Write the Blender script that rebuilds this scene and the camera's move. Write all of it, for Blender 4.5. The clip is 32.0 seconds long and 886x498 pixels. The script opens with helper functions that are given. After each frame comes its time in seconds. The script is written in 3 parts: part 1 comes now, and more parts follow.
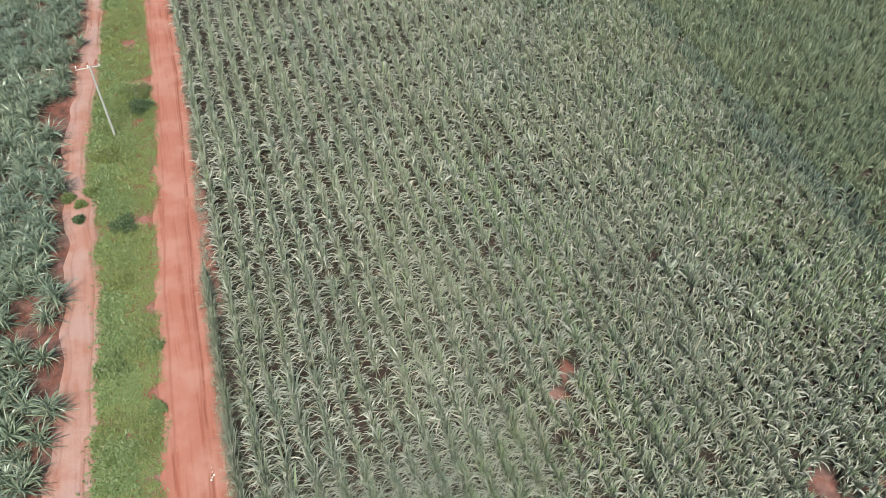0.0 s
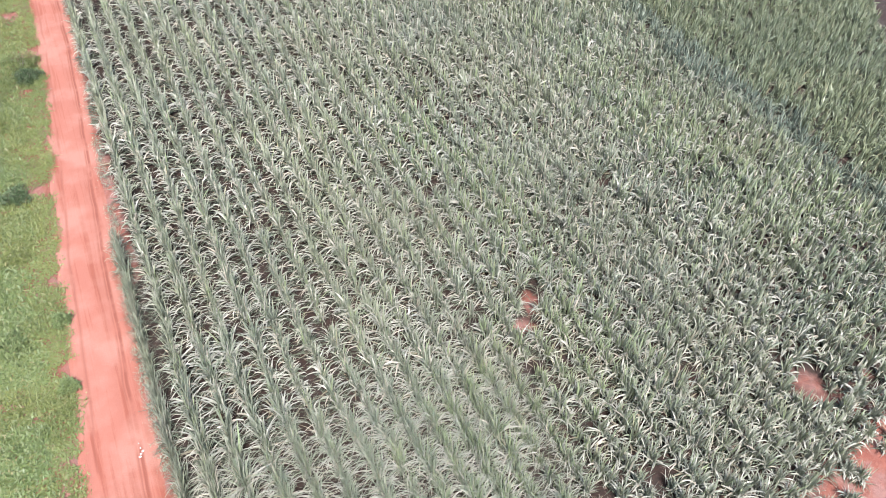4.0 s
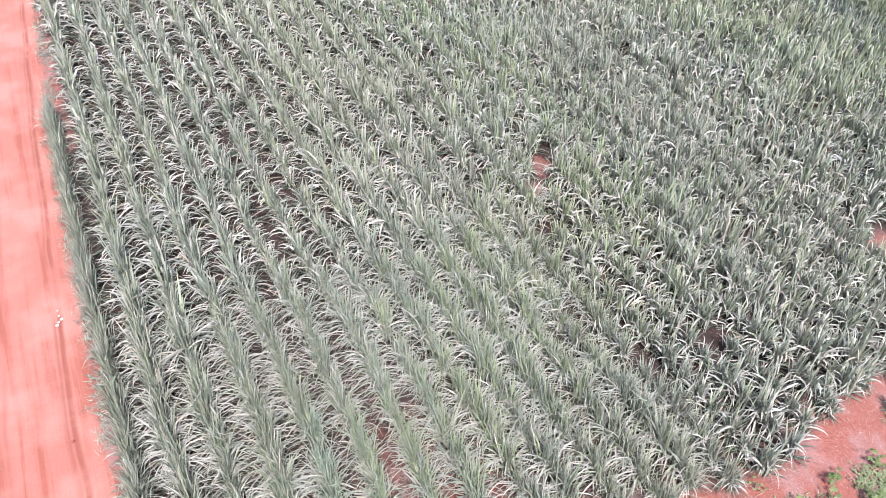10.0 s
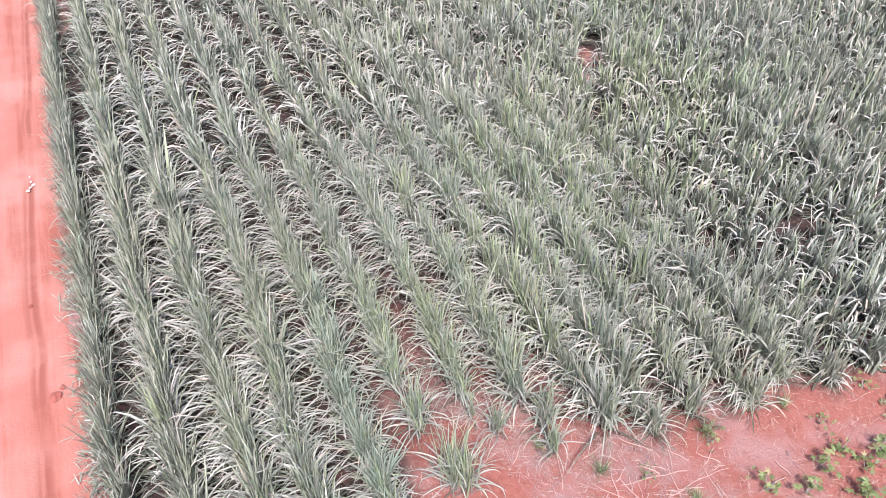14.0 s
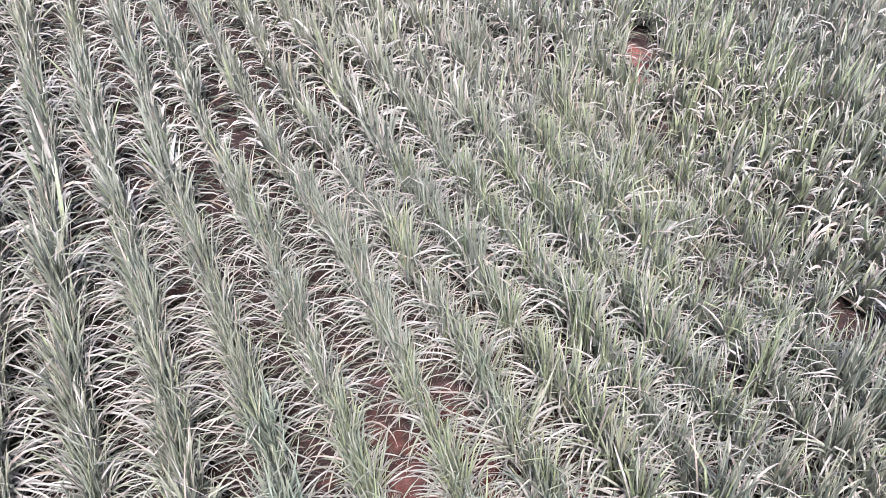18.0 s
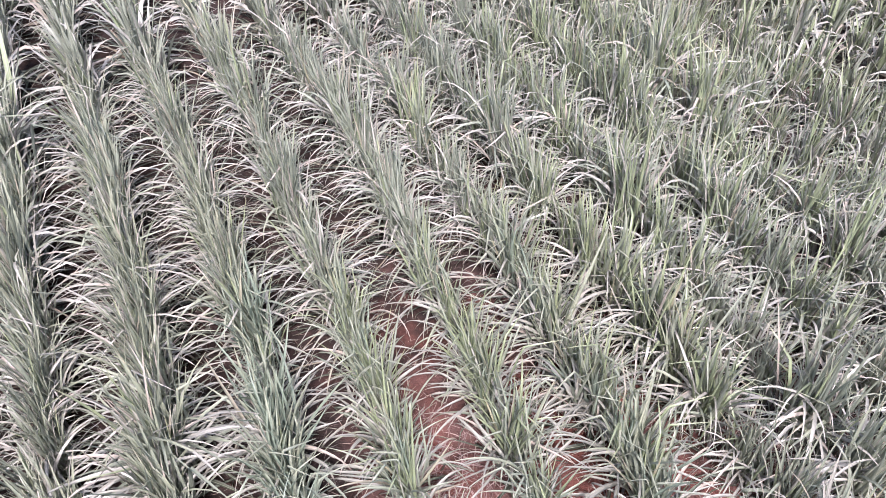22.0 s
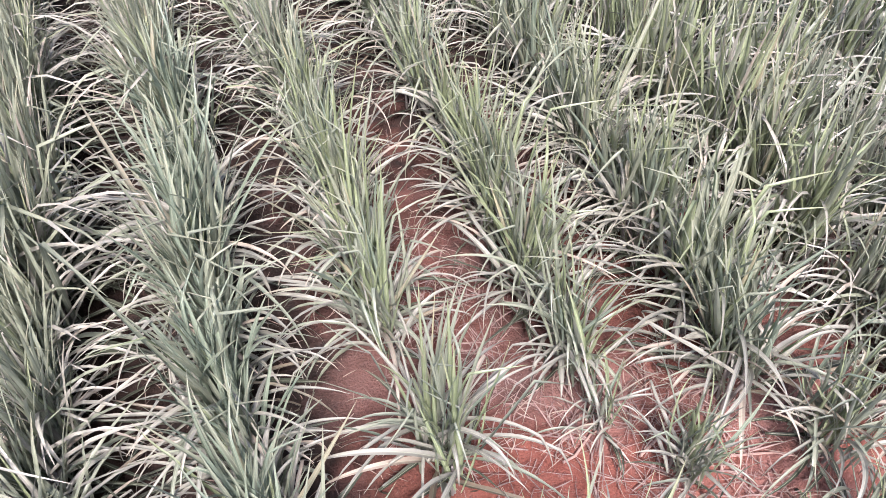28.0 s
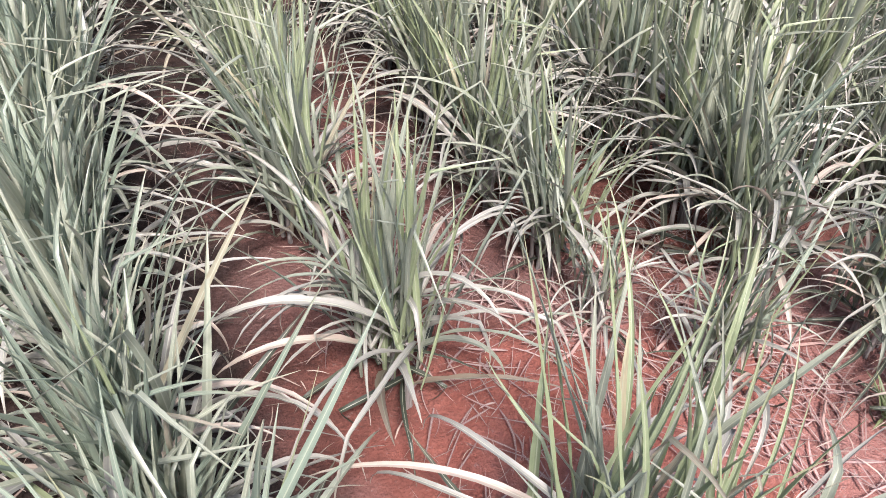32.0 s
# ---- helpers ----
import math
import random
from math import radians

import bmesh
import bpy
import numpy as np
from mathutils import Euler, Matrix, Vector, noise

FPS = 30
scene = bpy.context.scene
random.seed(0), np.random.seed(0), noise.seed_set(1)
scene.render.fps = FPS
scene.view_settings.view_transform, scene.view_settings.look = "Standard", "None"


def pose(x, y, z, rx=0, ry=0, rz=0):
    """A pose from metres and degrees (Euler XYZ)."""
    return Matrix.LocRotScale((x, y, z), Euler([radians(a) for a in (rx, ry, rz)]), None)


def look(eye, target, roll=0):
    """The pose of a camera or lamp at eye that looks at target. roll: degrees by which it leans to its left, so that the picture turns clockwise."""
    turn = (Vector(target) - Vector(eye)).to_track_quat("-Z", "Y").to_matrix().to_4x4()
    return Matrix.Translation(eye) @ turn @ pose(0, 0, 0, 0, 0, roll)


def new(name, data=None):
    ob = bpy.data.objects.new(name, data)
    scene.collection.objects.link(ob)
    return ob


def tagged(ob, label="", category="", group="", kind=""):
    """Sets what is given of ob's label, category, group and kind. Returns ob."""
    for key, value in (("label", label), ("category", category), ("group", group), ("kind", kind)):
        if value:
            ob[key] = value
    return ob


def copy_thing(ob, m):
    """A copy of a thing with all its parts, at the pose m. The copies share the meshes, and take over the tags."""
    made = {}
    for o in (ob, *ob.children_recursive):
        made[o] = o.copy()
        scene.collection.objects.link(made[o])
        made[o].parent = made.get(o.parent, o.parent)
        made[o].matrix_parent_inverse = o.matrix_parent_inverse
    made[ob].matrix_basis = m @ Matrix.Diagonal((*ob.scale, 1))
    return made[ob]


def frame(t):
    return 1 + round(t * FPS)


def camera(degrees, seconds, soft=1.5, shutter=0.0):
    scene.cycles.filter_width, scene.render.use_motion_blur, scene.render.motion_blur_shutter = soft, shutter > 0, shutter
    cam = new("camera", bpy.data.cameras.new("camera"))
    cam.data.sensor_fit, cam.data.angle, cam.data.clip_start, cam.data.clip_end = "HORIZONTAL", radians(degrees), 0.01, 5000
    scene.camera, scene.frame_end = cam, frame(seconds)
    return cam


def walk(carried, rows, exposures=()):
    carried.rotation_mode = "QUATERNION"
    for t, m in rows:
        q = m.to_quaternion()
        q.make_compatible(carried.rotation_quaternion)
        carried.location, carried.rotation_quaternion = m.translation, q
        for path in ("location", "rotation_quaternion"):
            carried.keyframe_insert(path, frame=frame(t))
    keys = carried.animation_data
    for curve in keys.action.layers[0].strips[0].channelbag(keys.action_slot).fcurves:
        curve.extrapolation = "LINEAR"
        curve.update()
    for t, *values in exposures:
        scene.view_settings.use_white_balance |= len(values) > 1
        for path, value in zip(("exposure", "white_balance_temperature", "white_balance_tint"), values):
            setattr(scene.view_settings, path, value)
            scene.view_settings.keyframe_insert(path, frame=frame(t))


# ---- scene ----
# ---------------------------------------------------------------- camera
cam = camera(65.68, 32.0, soft=0.8)
PATH = (
    (0.0, (2.196, 0.000, 32.400), (3.308, 2.385, 29.388), 7.57),
    (0.5, (2.069, -0.067, 32.083), (3.260, 2.298, 29.085), 7.61),
    (1.0, (1.859, -0.080, 31.438), (3.135, 2.253, 28.450), 7.95),
    (1.5, (2.076, -0.297, 30.738), (3.406, 2.024, 27.764), 7.77),
    (2.0, (2.074, -0.496, 29.954), (3.477, 1.808, 27.000), 7.97),
    (2.5, (2.057, -0.617, 29.298), (3.490, 1.675, 26.350), 7.96),
    (3.0, (1.822, -0.792, 28.458), (3.244, 1.524, 25.523), 7.74),
    (3.5, (1.756, -0.854, 27.714), (3.204, 1.460, 24.790), 7.57),
    (5.5, (2.110, -1.497, 24.881), (3.605, 0.829, 21.990), 6.77),
    (6.0, (2.091, -1.564, 24.184), (3.586, 0.772, 21.301), 6.52),
    (6.5, (2.087, -1.696, 23.396), (3.586, 0.646, 20.521), 6.28),
    (7.0, (2.155, -1.915, 22.654), (3.657, 0.437, 19.789), 5.90),
    (7.5, (2.214, -2.117, 21.835), (3.723, 0.241, 18.978), 5.71),
    (8.0, (2.328, -2.231, 21.149), (3.828, 0.133, 18.292), 5.40),
    (8.5, (2.343, -2.347, 20.203), (3.840, 0.036, 17.361), 5.15),
    (9.0, (2.324, -2.399, 19.519), (3.819, -0.012, 16.678), 5.05),
    (9.5, (2.344, -2.502, 18.768), (3.827, -0.102, 15.932), 4.83),
    (10.0, (2.334, -2.626, 17.961), (3.802, -0.203, 15.138), 4.56),
    (10.5, (2.413, -2.733, 17.207), (3.861, -0.294, 14.386), 4.20),
    (11.0, (2.433, -2.834, 16.439), (3.872, -0.374, 13.632), 3.96),
    (11.5, (2.519, -2.859, 15.677), (3.934, -0.389, 12.866), 3.80),
    (12.0, (2.526, -2.951, 14.942), (3.942, -0.477, 12.136), 3.63),
    (12.5, (2.537, -3.028, 14.141), (3.943, -0.550, 11.333), 3.42),
    (13.0, (2.571, -3.100, 13.414), (3.957, -0.607, 10.610), 3.10),
    (13.5, (2.433, -3.096, 13.135), (3.772, -0.577, 10.331), 3.15),
    (15.5, (2.638, -2.397, 10.850), (3.945, 0.129, 8.037), 3.26),
    (16.0, (2.979, -1.250, 10.553), (4.274, 1.292, 7.750), 3.06),
    (16.5, (3.427, -0.036, 10.365), (4.734, 2.508, 7.568), 3.04),
    (17.0, (3.831, 0.906, 10.196), (5.162, 3.438, 7.400), 3.24),
    (17.5, (4.183, 1.459, 9.952), (5.549, 3.977, 7.159), 3.32),
    (18.0, (4.329, 1.692, 9.752), (5.688, 4.206, 6.954), 3.33),
    (18.5, (4.371, 2.098, 9.497), (5.706, 4.632, 6.704), 3.15),
    (19.0, (4.402, 2.439, 9.263), (5.745, 4.965, 6.468), 3.20),
    (19.5, (4.448, 2.375, 9.000), (5.791, 4.904, 6.206), 2.80),
    (20.0, (4.464, 2.198, 8.749), (5.800, 4.729, 5.954), 2.64),
    (20.5, (4.526, 2.156, 8.472), (5.850, 4.694, 5.677), 2.64),
    (21.0, (4.555, 2.258, 8.202), (5.869, 4.740, 5.353), 2.84),
    (21.5, (4.547, 2.342, 7.918), (5.809, 4.714, 4.955), 2.74),
    (22.0, (4.523, 2.262, 7.640), (5.731, 4.556, 4.595), 2.58),
    (22.5, (4.516, 2.199, 7.363), (5.673, 4.360, 4.202), 2.67),
    (23.0, (4.535, 2.203, 7.133), (5.690, 4.333, 3.950), 2.74),
    (23.5, (4.572, 2.217, 6.875), (5.733, 4.344, 3.694), 2.72),
    (24.0, (4.615, 2.211, 6.670), (5.740, 4.255, 3.421), 2.86),
    (24.5, (4.662, 2.168, 6.479), (5.730, 4.087, 3.136), 3.16),
    (25.0, (4.674, 2.154, 6.297), (5.685, 3.956, 2.872), 3.47),
    (25.5, (4.706, 2.185, 6.107), (5.658, 3.921, 2.631), 3.22),
    (27.5, (4.822, 2.229, 4.944), (5.849, 4.294, 1.676), 2.53),
    (28.0, (4.750, 2.206, 4.719), (5.868, 4.389, 1.559), 3.32),
    (28.5, (4.689, 2.181, 4.468), (5.928, 4.467, 1.429), 4.23),
    (29.0, (4.735, 2.066, 4.179), (6.012, 4.528, 1.297), 3.87),
    (29.5, (4.687, 2.000, 3.891), (6.001, 4.545, 1.099), 4.22),
    (30.0, (4.682, 1.966, 3.677), (6.037, 4.507, 0.901), 4.31),
    (30.5, (4.734, 1.916, 3.423), (6.397, 4.321, 0.694), 4.56),
    (31.0, (4.732, 1.944, 3.295), (6.546, 4.214, 0.546), 5.66),
    (31.5, (4.704, 1.910, 3.039), (6.508, 4.214, 0.312), 5.71),
    (32.0, (4.590, 1.910, 2.792), (6.259, 4.328, 0.077), 6.88),
)
EXPOSURES = ((0.0, 1.43, 6500, -4), (3.0, 1.86, 6300, 6), (6.0, 2.12, 6050, 14), (9.0, 2.14, 5950, 18), (13.0, 2.06, 5980, 20), (16.0, 2.06, 6050, 24), (19.0, 2.08, 6050, 27), (22.0, 2.06, 6060, 28), (25.0, 2.04, 6200, 26), (32.0, 1.98, 6380, 22))
walk(cam, [(t, look(eye, aim, roll)) for t, eye, aim, roll in PATH], EXPOSURES)

# ---------------------------------------------------------------- light
SUN_UP, SUN_TURN = radians(60), radians(203)
world = bpy.data.worlds.new("overcast_sky")
scene.world = world
world.use_nodes = True
wn = world.node_tree.nodes
sky = wn.new("ShaderNodeTexSky")
sky.sky_type = "NISHITA"
sky.sun_disc = False
sky.sun_elevation = SUN_UP
sky.sun_rotation = SUN_TURN
sky.dust_density = 4.0
sky.air_density = 1.4
world.node_tree.links.new(sky.outputs[0], wn["Background"].inputs[0])
wn["Background"].inputs[1].default_value = 0.085
sun = new("sun", bpy.data.lights.new("sun", "SUN"))
sun.data.energy, sun.data.angle, sun.data.color = 2.9, radians(12), (1.0, 0.96, 0.90)
away = Vector((math.sin(SUN_TURN) * math.cos(SUN_UP), math.cos(SUN_TURN) * math.cos(SUN_UP), math.sin(SUN_UP)))
sun.matrix_world = look(away * 60, (0, 0, 0))


# ---------------------------------------------------------------- materials
class Shader:
    """A small wrapper that keeps node code short."""

    def __init__(self, name):
        self.mat = bpy.data.materials.new(name)
        self.mat.use_nodes = True
        self.tree = self.mat.node_tree
        self.bsdf = self.tree.nodes["Principled BSDF"]
        self.out = self.tree.nodes["Material Output"]

    def node(self, kind, **values):
        n = self.tree.nodes.new(kind)
        for key, value in values.items():
            if isinstance(value, bpy.types.NodeSocket):
                self.tree.links.new(value, n.inputs[key.replace("_", " ")])
            else:
                n.inputs[key.replace("_", " ")].default_value = value
        return n

    def link(self, a, b):
        self.tree.links.new(a, b)

    def place(self):
        return self.tree.nodes.new("ShaderNodeNewGeometry").outputs["Position"]

    def noise(self, where, scale, detail=4.0, rough=0.55):
        n = self.node("ShaderNodeTexNoise", Scale=scale, Detail=detail, Roughness=rough)
        self.link(where, n.inputs["Vector"])
        return n.outputs["Fac"]

    def ramp(self, fac, *stops):
        n = self.tree.nodes.new("ShaderNodeValToRGB")
        el = n.color_ramp.elements
        while len(el) < len(stops):
            el.new(0.5)
        for e, (at, c) in zip(el, stops):
            e.position = at
            e.color = (*c, 1) if len(c) == 3 else c
        self.link(fac, n.inputs["Fac"])
        return n.outputs["Color"]

    def mix(self, fac, a, b, blend="MIX"):
        n = self.tree.nodes.new("ShaderNodeMix")
        n.data_type, n.blend_type = "RGBA", blend
        for sock, v in ((n.inputs["Factor"], fac), (n.inputs[6], a), (n.inputs[7], b)):
            if isinstance(v, bpy.types.NodeSocket):
                self.link(v, sock)
            else:
                sock.default_value = v if isinstance(v, (int, float)) else (*v, 1)
        return n.outputs[2]

    def math(self, op, a, b=0.0):
        n = self.tree.nodes.new("ShaderNodeMath")
        n.operation = op
        for sock, v in zip(n.inputs, (a, b)):
            if isinstance(v, bpy.types.NodeSocket):
                self.link(v, sock)
            else:
                sock.default_value = v
        return n.outputs[0]

    def bump(self, height, strength, distance):
        n = self.node("ShaderNodeBump", Strength=strength, Distance=distance, Height=height)
        self.link(n.outputs[0], self.bsdf.inputs["Normal"])

    def finish(self, colour, rough=0.6, spec=0.5):
        for key, v in (("Base Color", colour), ("Roughness", rough), ("Specular IOR Level", spec)):
            if isinstance(v, bpy.types.NodeSocket):
                self.link(v, self.bsdf.inputs[key])
            else:
                self.bsdf.inputs[key].default_value = v if isinstance(v, (int, float)) else (*v, 1)
        return self.mat


def leaf_material(name, fresh, yellow, dry, dry_share, through_light=0.22, rough=0.4, spec=0.6, shade=0.72):
    """Blade: colour varies from leaf to leaf, along the blade, and in broad patches over the field."""
    s = Shader(name)
    geo = s.tree.nodes.new("ShaderNodeNewGeometry")
    info = s.tree.nodes.new("ShaderNodeObjectInfo")
    uv = s.tree.nodes.new("ShaderNodeUVMap")
    sep = s.tree.nodes.new("ShaderNodeSeparateXYZ")
    s.link(uv.outputs[0], sep.inputs[0])
    pick = s.math("FRACT", s.math("ADD", geo.outputs["Random Per Island"], info.outputs["Random"]))
    pick2 = s.math("FRACT", s.math("MULTIPLY", pick, 17.31))
    patch = s.noise(geo.outputs["Position"], 0.13, 3.0)
    yellowing = s.math("MULTIPLY", s.ramp(patch, (0.37, (0, 0, 0)), (0.63, (1, 1, 1))), 0.75)
    c = s.mix(s.math("MINIMUM", s.math("ADD", yellowing, s.math("MULTIPLY", pick2, 0.35)), 1.0), fresh, yellow)
    c = s.mix(s.math("MULTIPLY", s.math("POWER", pick, 1.4), shade), c, tuple(v * 0.45 for v in fresh))
    tip = s.ramp(sep.outputs["Y"], (0.75, (0, 0, 0)), (1.0, (1, 1, 1)))
    c = s.mix(s.math("MULTIPLY", tip, s.math("MULTIPLY", pick2, 0.7)), c, dry)
    c = s.mix(s.math("LESS_THAN", pick2, dry_share), c, dry)
    rib = s.math("LESS_THAN", s.math("ABSOLUTE", s.math("SUBTRACT", sep.outputs["X"], 0.5)), 0.055)
    c = s.mix(s.math("MULTIPLY", rib, 0.7), c, (0.33, 0.35, 0.27))
    lane = s.tree.nodes.new("ShaderNodeCombineXYZ")
    for key, v in (("X", s.math("MULTIPLY", sep.outputs["X"], 11.0)), ("Y", s.math("MULTIPLY", sep.outputs["Y"], 1.6)), ("Z", s.math("MULTIPLY", pick, 60.0))):
        s.link(v, lane.inputs[key])
    veins = s.ramp(s.noise(lane.outputs[0], 1.0, 3.0, 0.6), (0.36, (0, 0, 0)), (0.64, (1, 1, 1)))
    c = s.mix(s.math("MULTIPLY", veins, 0.45), c, s.mix(1.0, c, (0.55, 0.58, 0.5), "MULTIPLY"))
    grain = s.noise(geo.outputs["Position"], 42.0, 3.0)
    c = s.mix(s.math("MULTIPLY", grain, 0.35), c, tuple(v * 1.5 for v in fresh))
    s.finish(c, rough, spec)
    thin = s.node("ShaderNodeBsdfTranslucent", Color=c)
    both = s.node("ShaderNodeMixShader", Fac=through_light)
    s.link(s.bsdf.outputs[0], both.inputs[1])
    s.link(thin.outputs[0], both.inputs[2])
    s.link(both.outputs[0], s.out.inputs[0])
    return s.mat


def ground_material(name):
    """Red earth: damp under the crop, with furrow shade darkened into its colour; dry, pale and littered with broken
    straw where the rows end.
    """
    s = Shader(name)
    at = s.place()
    bare = s.tree.nodes.new("ShaderNodeAttribute")
    bare.attribute_name = "bare"
    broad = s.noise(at, 0.7, 5.0)
    small = s.noise(at, 7.0, 6.0, 0.65)
    crumbs = s.noise(at, 55.0, 4.0)
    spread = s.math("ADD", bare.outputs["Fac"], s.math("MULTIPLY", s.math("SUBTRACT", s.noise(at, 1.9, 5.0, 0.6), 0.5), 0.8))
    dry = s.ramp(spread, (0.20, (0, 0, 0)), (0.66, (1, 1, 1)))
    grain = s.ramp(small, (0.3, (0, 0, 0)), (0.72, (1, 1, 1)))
    # Near-black: the shade in the furrows is mixed into the damp soil's colour.
    damp_shade_c = s.mix(grain, (0.010, 0.0062, 0.0048), (0.029, 0.0140, 0.0100))
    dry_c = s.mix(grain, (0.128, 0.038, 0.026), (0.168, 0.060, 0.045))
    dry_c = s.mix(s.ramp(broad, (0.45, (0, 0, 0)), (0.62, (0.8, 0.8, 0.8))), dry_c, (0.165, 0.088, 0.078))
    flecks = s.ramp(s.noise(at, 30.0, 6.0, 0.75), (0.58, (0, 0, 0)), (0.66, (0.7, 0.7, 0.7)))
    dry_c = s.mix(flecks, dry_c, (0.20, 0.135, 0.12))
    c = s.mix(dry, damp_shade_c, dry_c)
    c = s.mix(s.math("MULTIPLY", s.ramp(crumbs, (0.58, (0, 0, 0)), (0.74, (0.5, 0.5, 0.5))), s.math("ADD", s.math("MULTIPLY", dry, 0.9), 0.02)), c, (0.21, 0.085, 0.064))
    s.bump(s.math("ADD", small, s.math("MULTIPLY", crumbs, 0.35)), 0.8, 0.06)
    return s.finish(c, s.ramp(broad, (0.42, (0.92,) * 3), (0.62, (0.6,) * 3)), 0.35)


def road_material(name, base, streak, pale, wet=0.0):
    """Packed earth with streaks drawn out along the wheels' way."""
    s = Shader(name)
    at = s.place()
    m = s.tree.nodes.new("ShaderNodeMapping")
    m.inputs["Scale"].default_value = (3.2, 0.12, 1)
    m.inputs["Rotation"].default_value = (0, 0, radians(-1.6))
    s.link(at, m.inputs["Vector"])
    lines = s.noise(m.outputs[0], 1.0, 5.0, 0.6)
    broad = s.noise(at, 0.45, 4.0)
    fine = s.noise(at, 14.0, 6.0, 0.65)
    c = s.mix(s.ramp(lines, (0.5, (0, 0, 0)), (0.62, (1, 1, 1))), base, streak)
    c = s.mix(s.math("MULTIPLY", s.ramp(broad, (0.42, (0, 0, 0)), (0.62, (1, 1, 1))), 0.7), c, pale)
    uv = s.tree.nodes.new("ShaderNodeUVMap")
    sep = s.tree.nodes.new("ShaderNodeSeparateXYZ")
    s.link(uv.outputs[0], sep.inputs[0])
    sway = s.math("ADD", sep.outputs["X"], s.math("MULTIPLY", s.math("SUBTRACT", s.noise(at, 0.25, 2.0), 0.5), 0.10))
    worn = s.ramp(sway, (0.0, (0, 0, 0)), (0.19, (0, 0, 0)), (0.23, (0.55,) * 3), (0.27, (0, 0, 0)), (0.70, (0, 0, 0)), (0.735, (0.7,) * 3), (0.755, (0.25,) * 3), (0.775, (1.0,) * 3), (0.80, (0.9,) * 3), (0.83, (0, 0, 0)))
    c = s.mix(s.math("MULTIPLY", worn, s.ramp(s.noise(at, 0.5, 4.0), (0.32, (0, 0, 0)), (0.5, (1, 1, 1)))), c, tuple(v * 0.8 for v in streak))
    c = s.mix(s.math("MULTIPLY", fine, 0.3), c, streak)
    s.bump(s.math("ADD", fine, lines), 0.5, 0.04)
    rough = s.ramp(broad, (0.44, (0.9,) * 3), (0.6, (0.9 - wet,) * 3))
    return s.finish(c, rough, 0.35)


def plain_material(name, a, b, scale, rough=0.7, bump=0.3):
    s = Shader(name)
    at = s.place()
    n = s.noise(at, scale, 5.0)
    s.bump(n, bump, 0.02)
    return s.finish(s.mix(n, a, b), rough, 0.4)


M_CANE = leaf_material("cane_blade", (0.15, 0.173, 0.14), (0.196, 0.204, 0.136), (0.282, 0.243, 0.192), 0.05, 0.2, 0.42, 0.5, 0.5)
M_CANE_LIME = leaf_material("young_cane_blade", (0.172, 0.214, 0.126), (0.205, 0.236, 0.128), (0.282, 0.243, 0.166), 0.03, 0.2, 0.42, 0.5, 0.4)
M_CANE_WORN = leaf_material("worn_cane_blade", (0.196, 0.198, 0.176), (0.222, 0.216, 0.176), (0.270, 0.222, 0.180), 0.10, 0.15, 0.45, 0.45, 0.5)
# Older outer blades, paler; the sky's sheen on them is in the colour too.
M_CANE_OLD_SHEEN = leaf_material("outer_cane_blade_sheen", (0.238, 0.234, 0.212), (0.258, 0.25, 0.206), (0.290, 0.245, 0.205), 0.12, 0.12, 0.38, 0.55, 0.5)
M_CANE_GREEN = leaf_material("greener_cane_blade", (0.128, 0.156, 0.105), (0.165, 0.182, 0.098), (0.230, 0.205, 0.128), 0.03, 0.24, 0.4, 0.6)
M_CANE_FAR = leaf_material("green_cane_blade", (0.136, 0.163, 0.122), (0.182, 0.194, 0.116), (0.250, 0.225, 0.150), 0.04, 0.2, 0.42, 0.5, 0.5)
# Low blades: the shade inside a clump is put into this dark colour.
M_CANE_LOW = leaf_material("low_blade_painted_shade", (0.042, 0.052, 0.038), (0.062, 0.064, 0.042), (0.20, 0.16, 0.12), 0.12, 0.12, 0.45, 0.4)
M_CANE_DARK = leaf_material("dense_cane_blade", (0.092, 0.124, 0.098), (0.122, 0.145, 0.09), (0.256, 0.230, 0.166), 0.05, 0.15, 0.36, 0.7)
M_CANE_BLUE = leaf_material("bluish_cane_blade", (0.098, 0.125, 0.106), (0.115, 0.138, 0.104), (0.20, 0.18, 0.13), 0.03, 0.15, 0.42, 0.5)
M_CANE_FRESH = leaf_material("fresh_cane_blade", (0.158, 0.206, 0.164), (0.186, 0.222, 0.156), (0.26, 0.23, 0.16), 0.03, 0.3, 0.40, 0.5, 0.4)
M_CANE_SAGE = leaf_material("sage_cane_blade", (0.195, 0.226, 0.184), (0.236, 0.252, 0.17), (0.28, 0.24, 0.18), 0.04, 0.34, 0.42, 0.45, 0.26)
M_WEED = leaf_material("weed_blade", (0.092, 0.118, 0.032), (0.172, 0.178, 0.046), (0.218, 0.186, 0.090), 0.06, 0.3, 0.55, 0.4)
M_BROAD = leaf_material("broad_weed_leaf", (0.088, 0.128, 0.042), (0.14, 0.168, 0.056), (0.218, 0.186, 0.090), 0.04, 0.3, 0.5, 0.4)
M_FEATHER = leaf_material("feathery_weed", (0.105, 0.140, 0.062), (0.170, 0.190, 0.085), (0.21, 0.18, 0.1), 0.06, 0.25, 0.5, 0.4)
M_SHRUB = leaf_material("shrub_leaf", (0.022, 0.045, 0.014), (0.048, 0.070, 0.019), (0.096, 0.077, 0.038), 0.03, 0.15, 0.6, 0.3)
M_STRAW = leaf_material("dead_blade", (0.205, 0.145, 0.125), (0.240, 0.180, 0.150), (0.280, 0.220, 0.185), 0.25, 0.1, 0.7, 0.3)
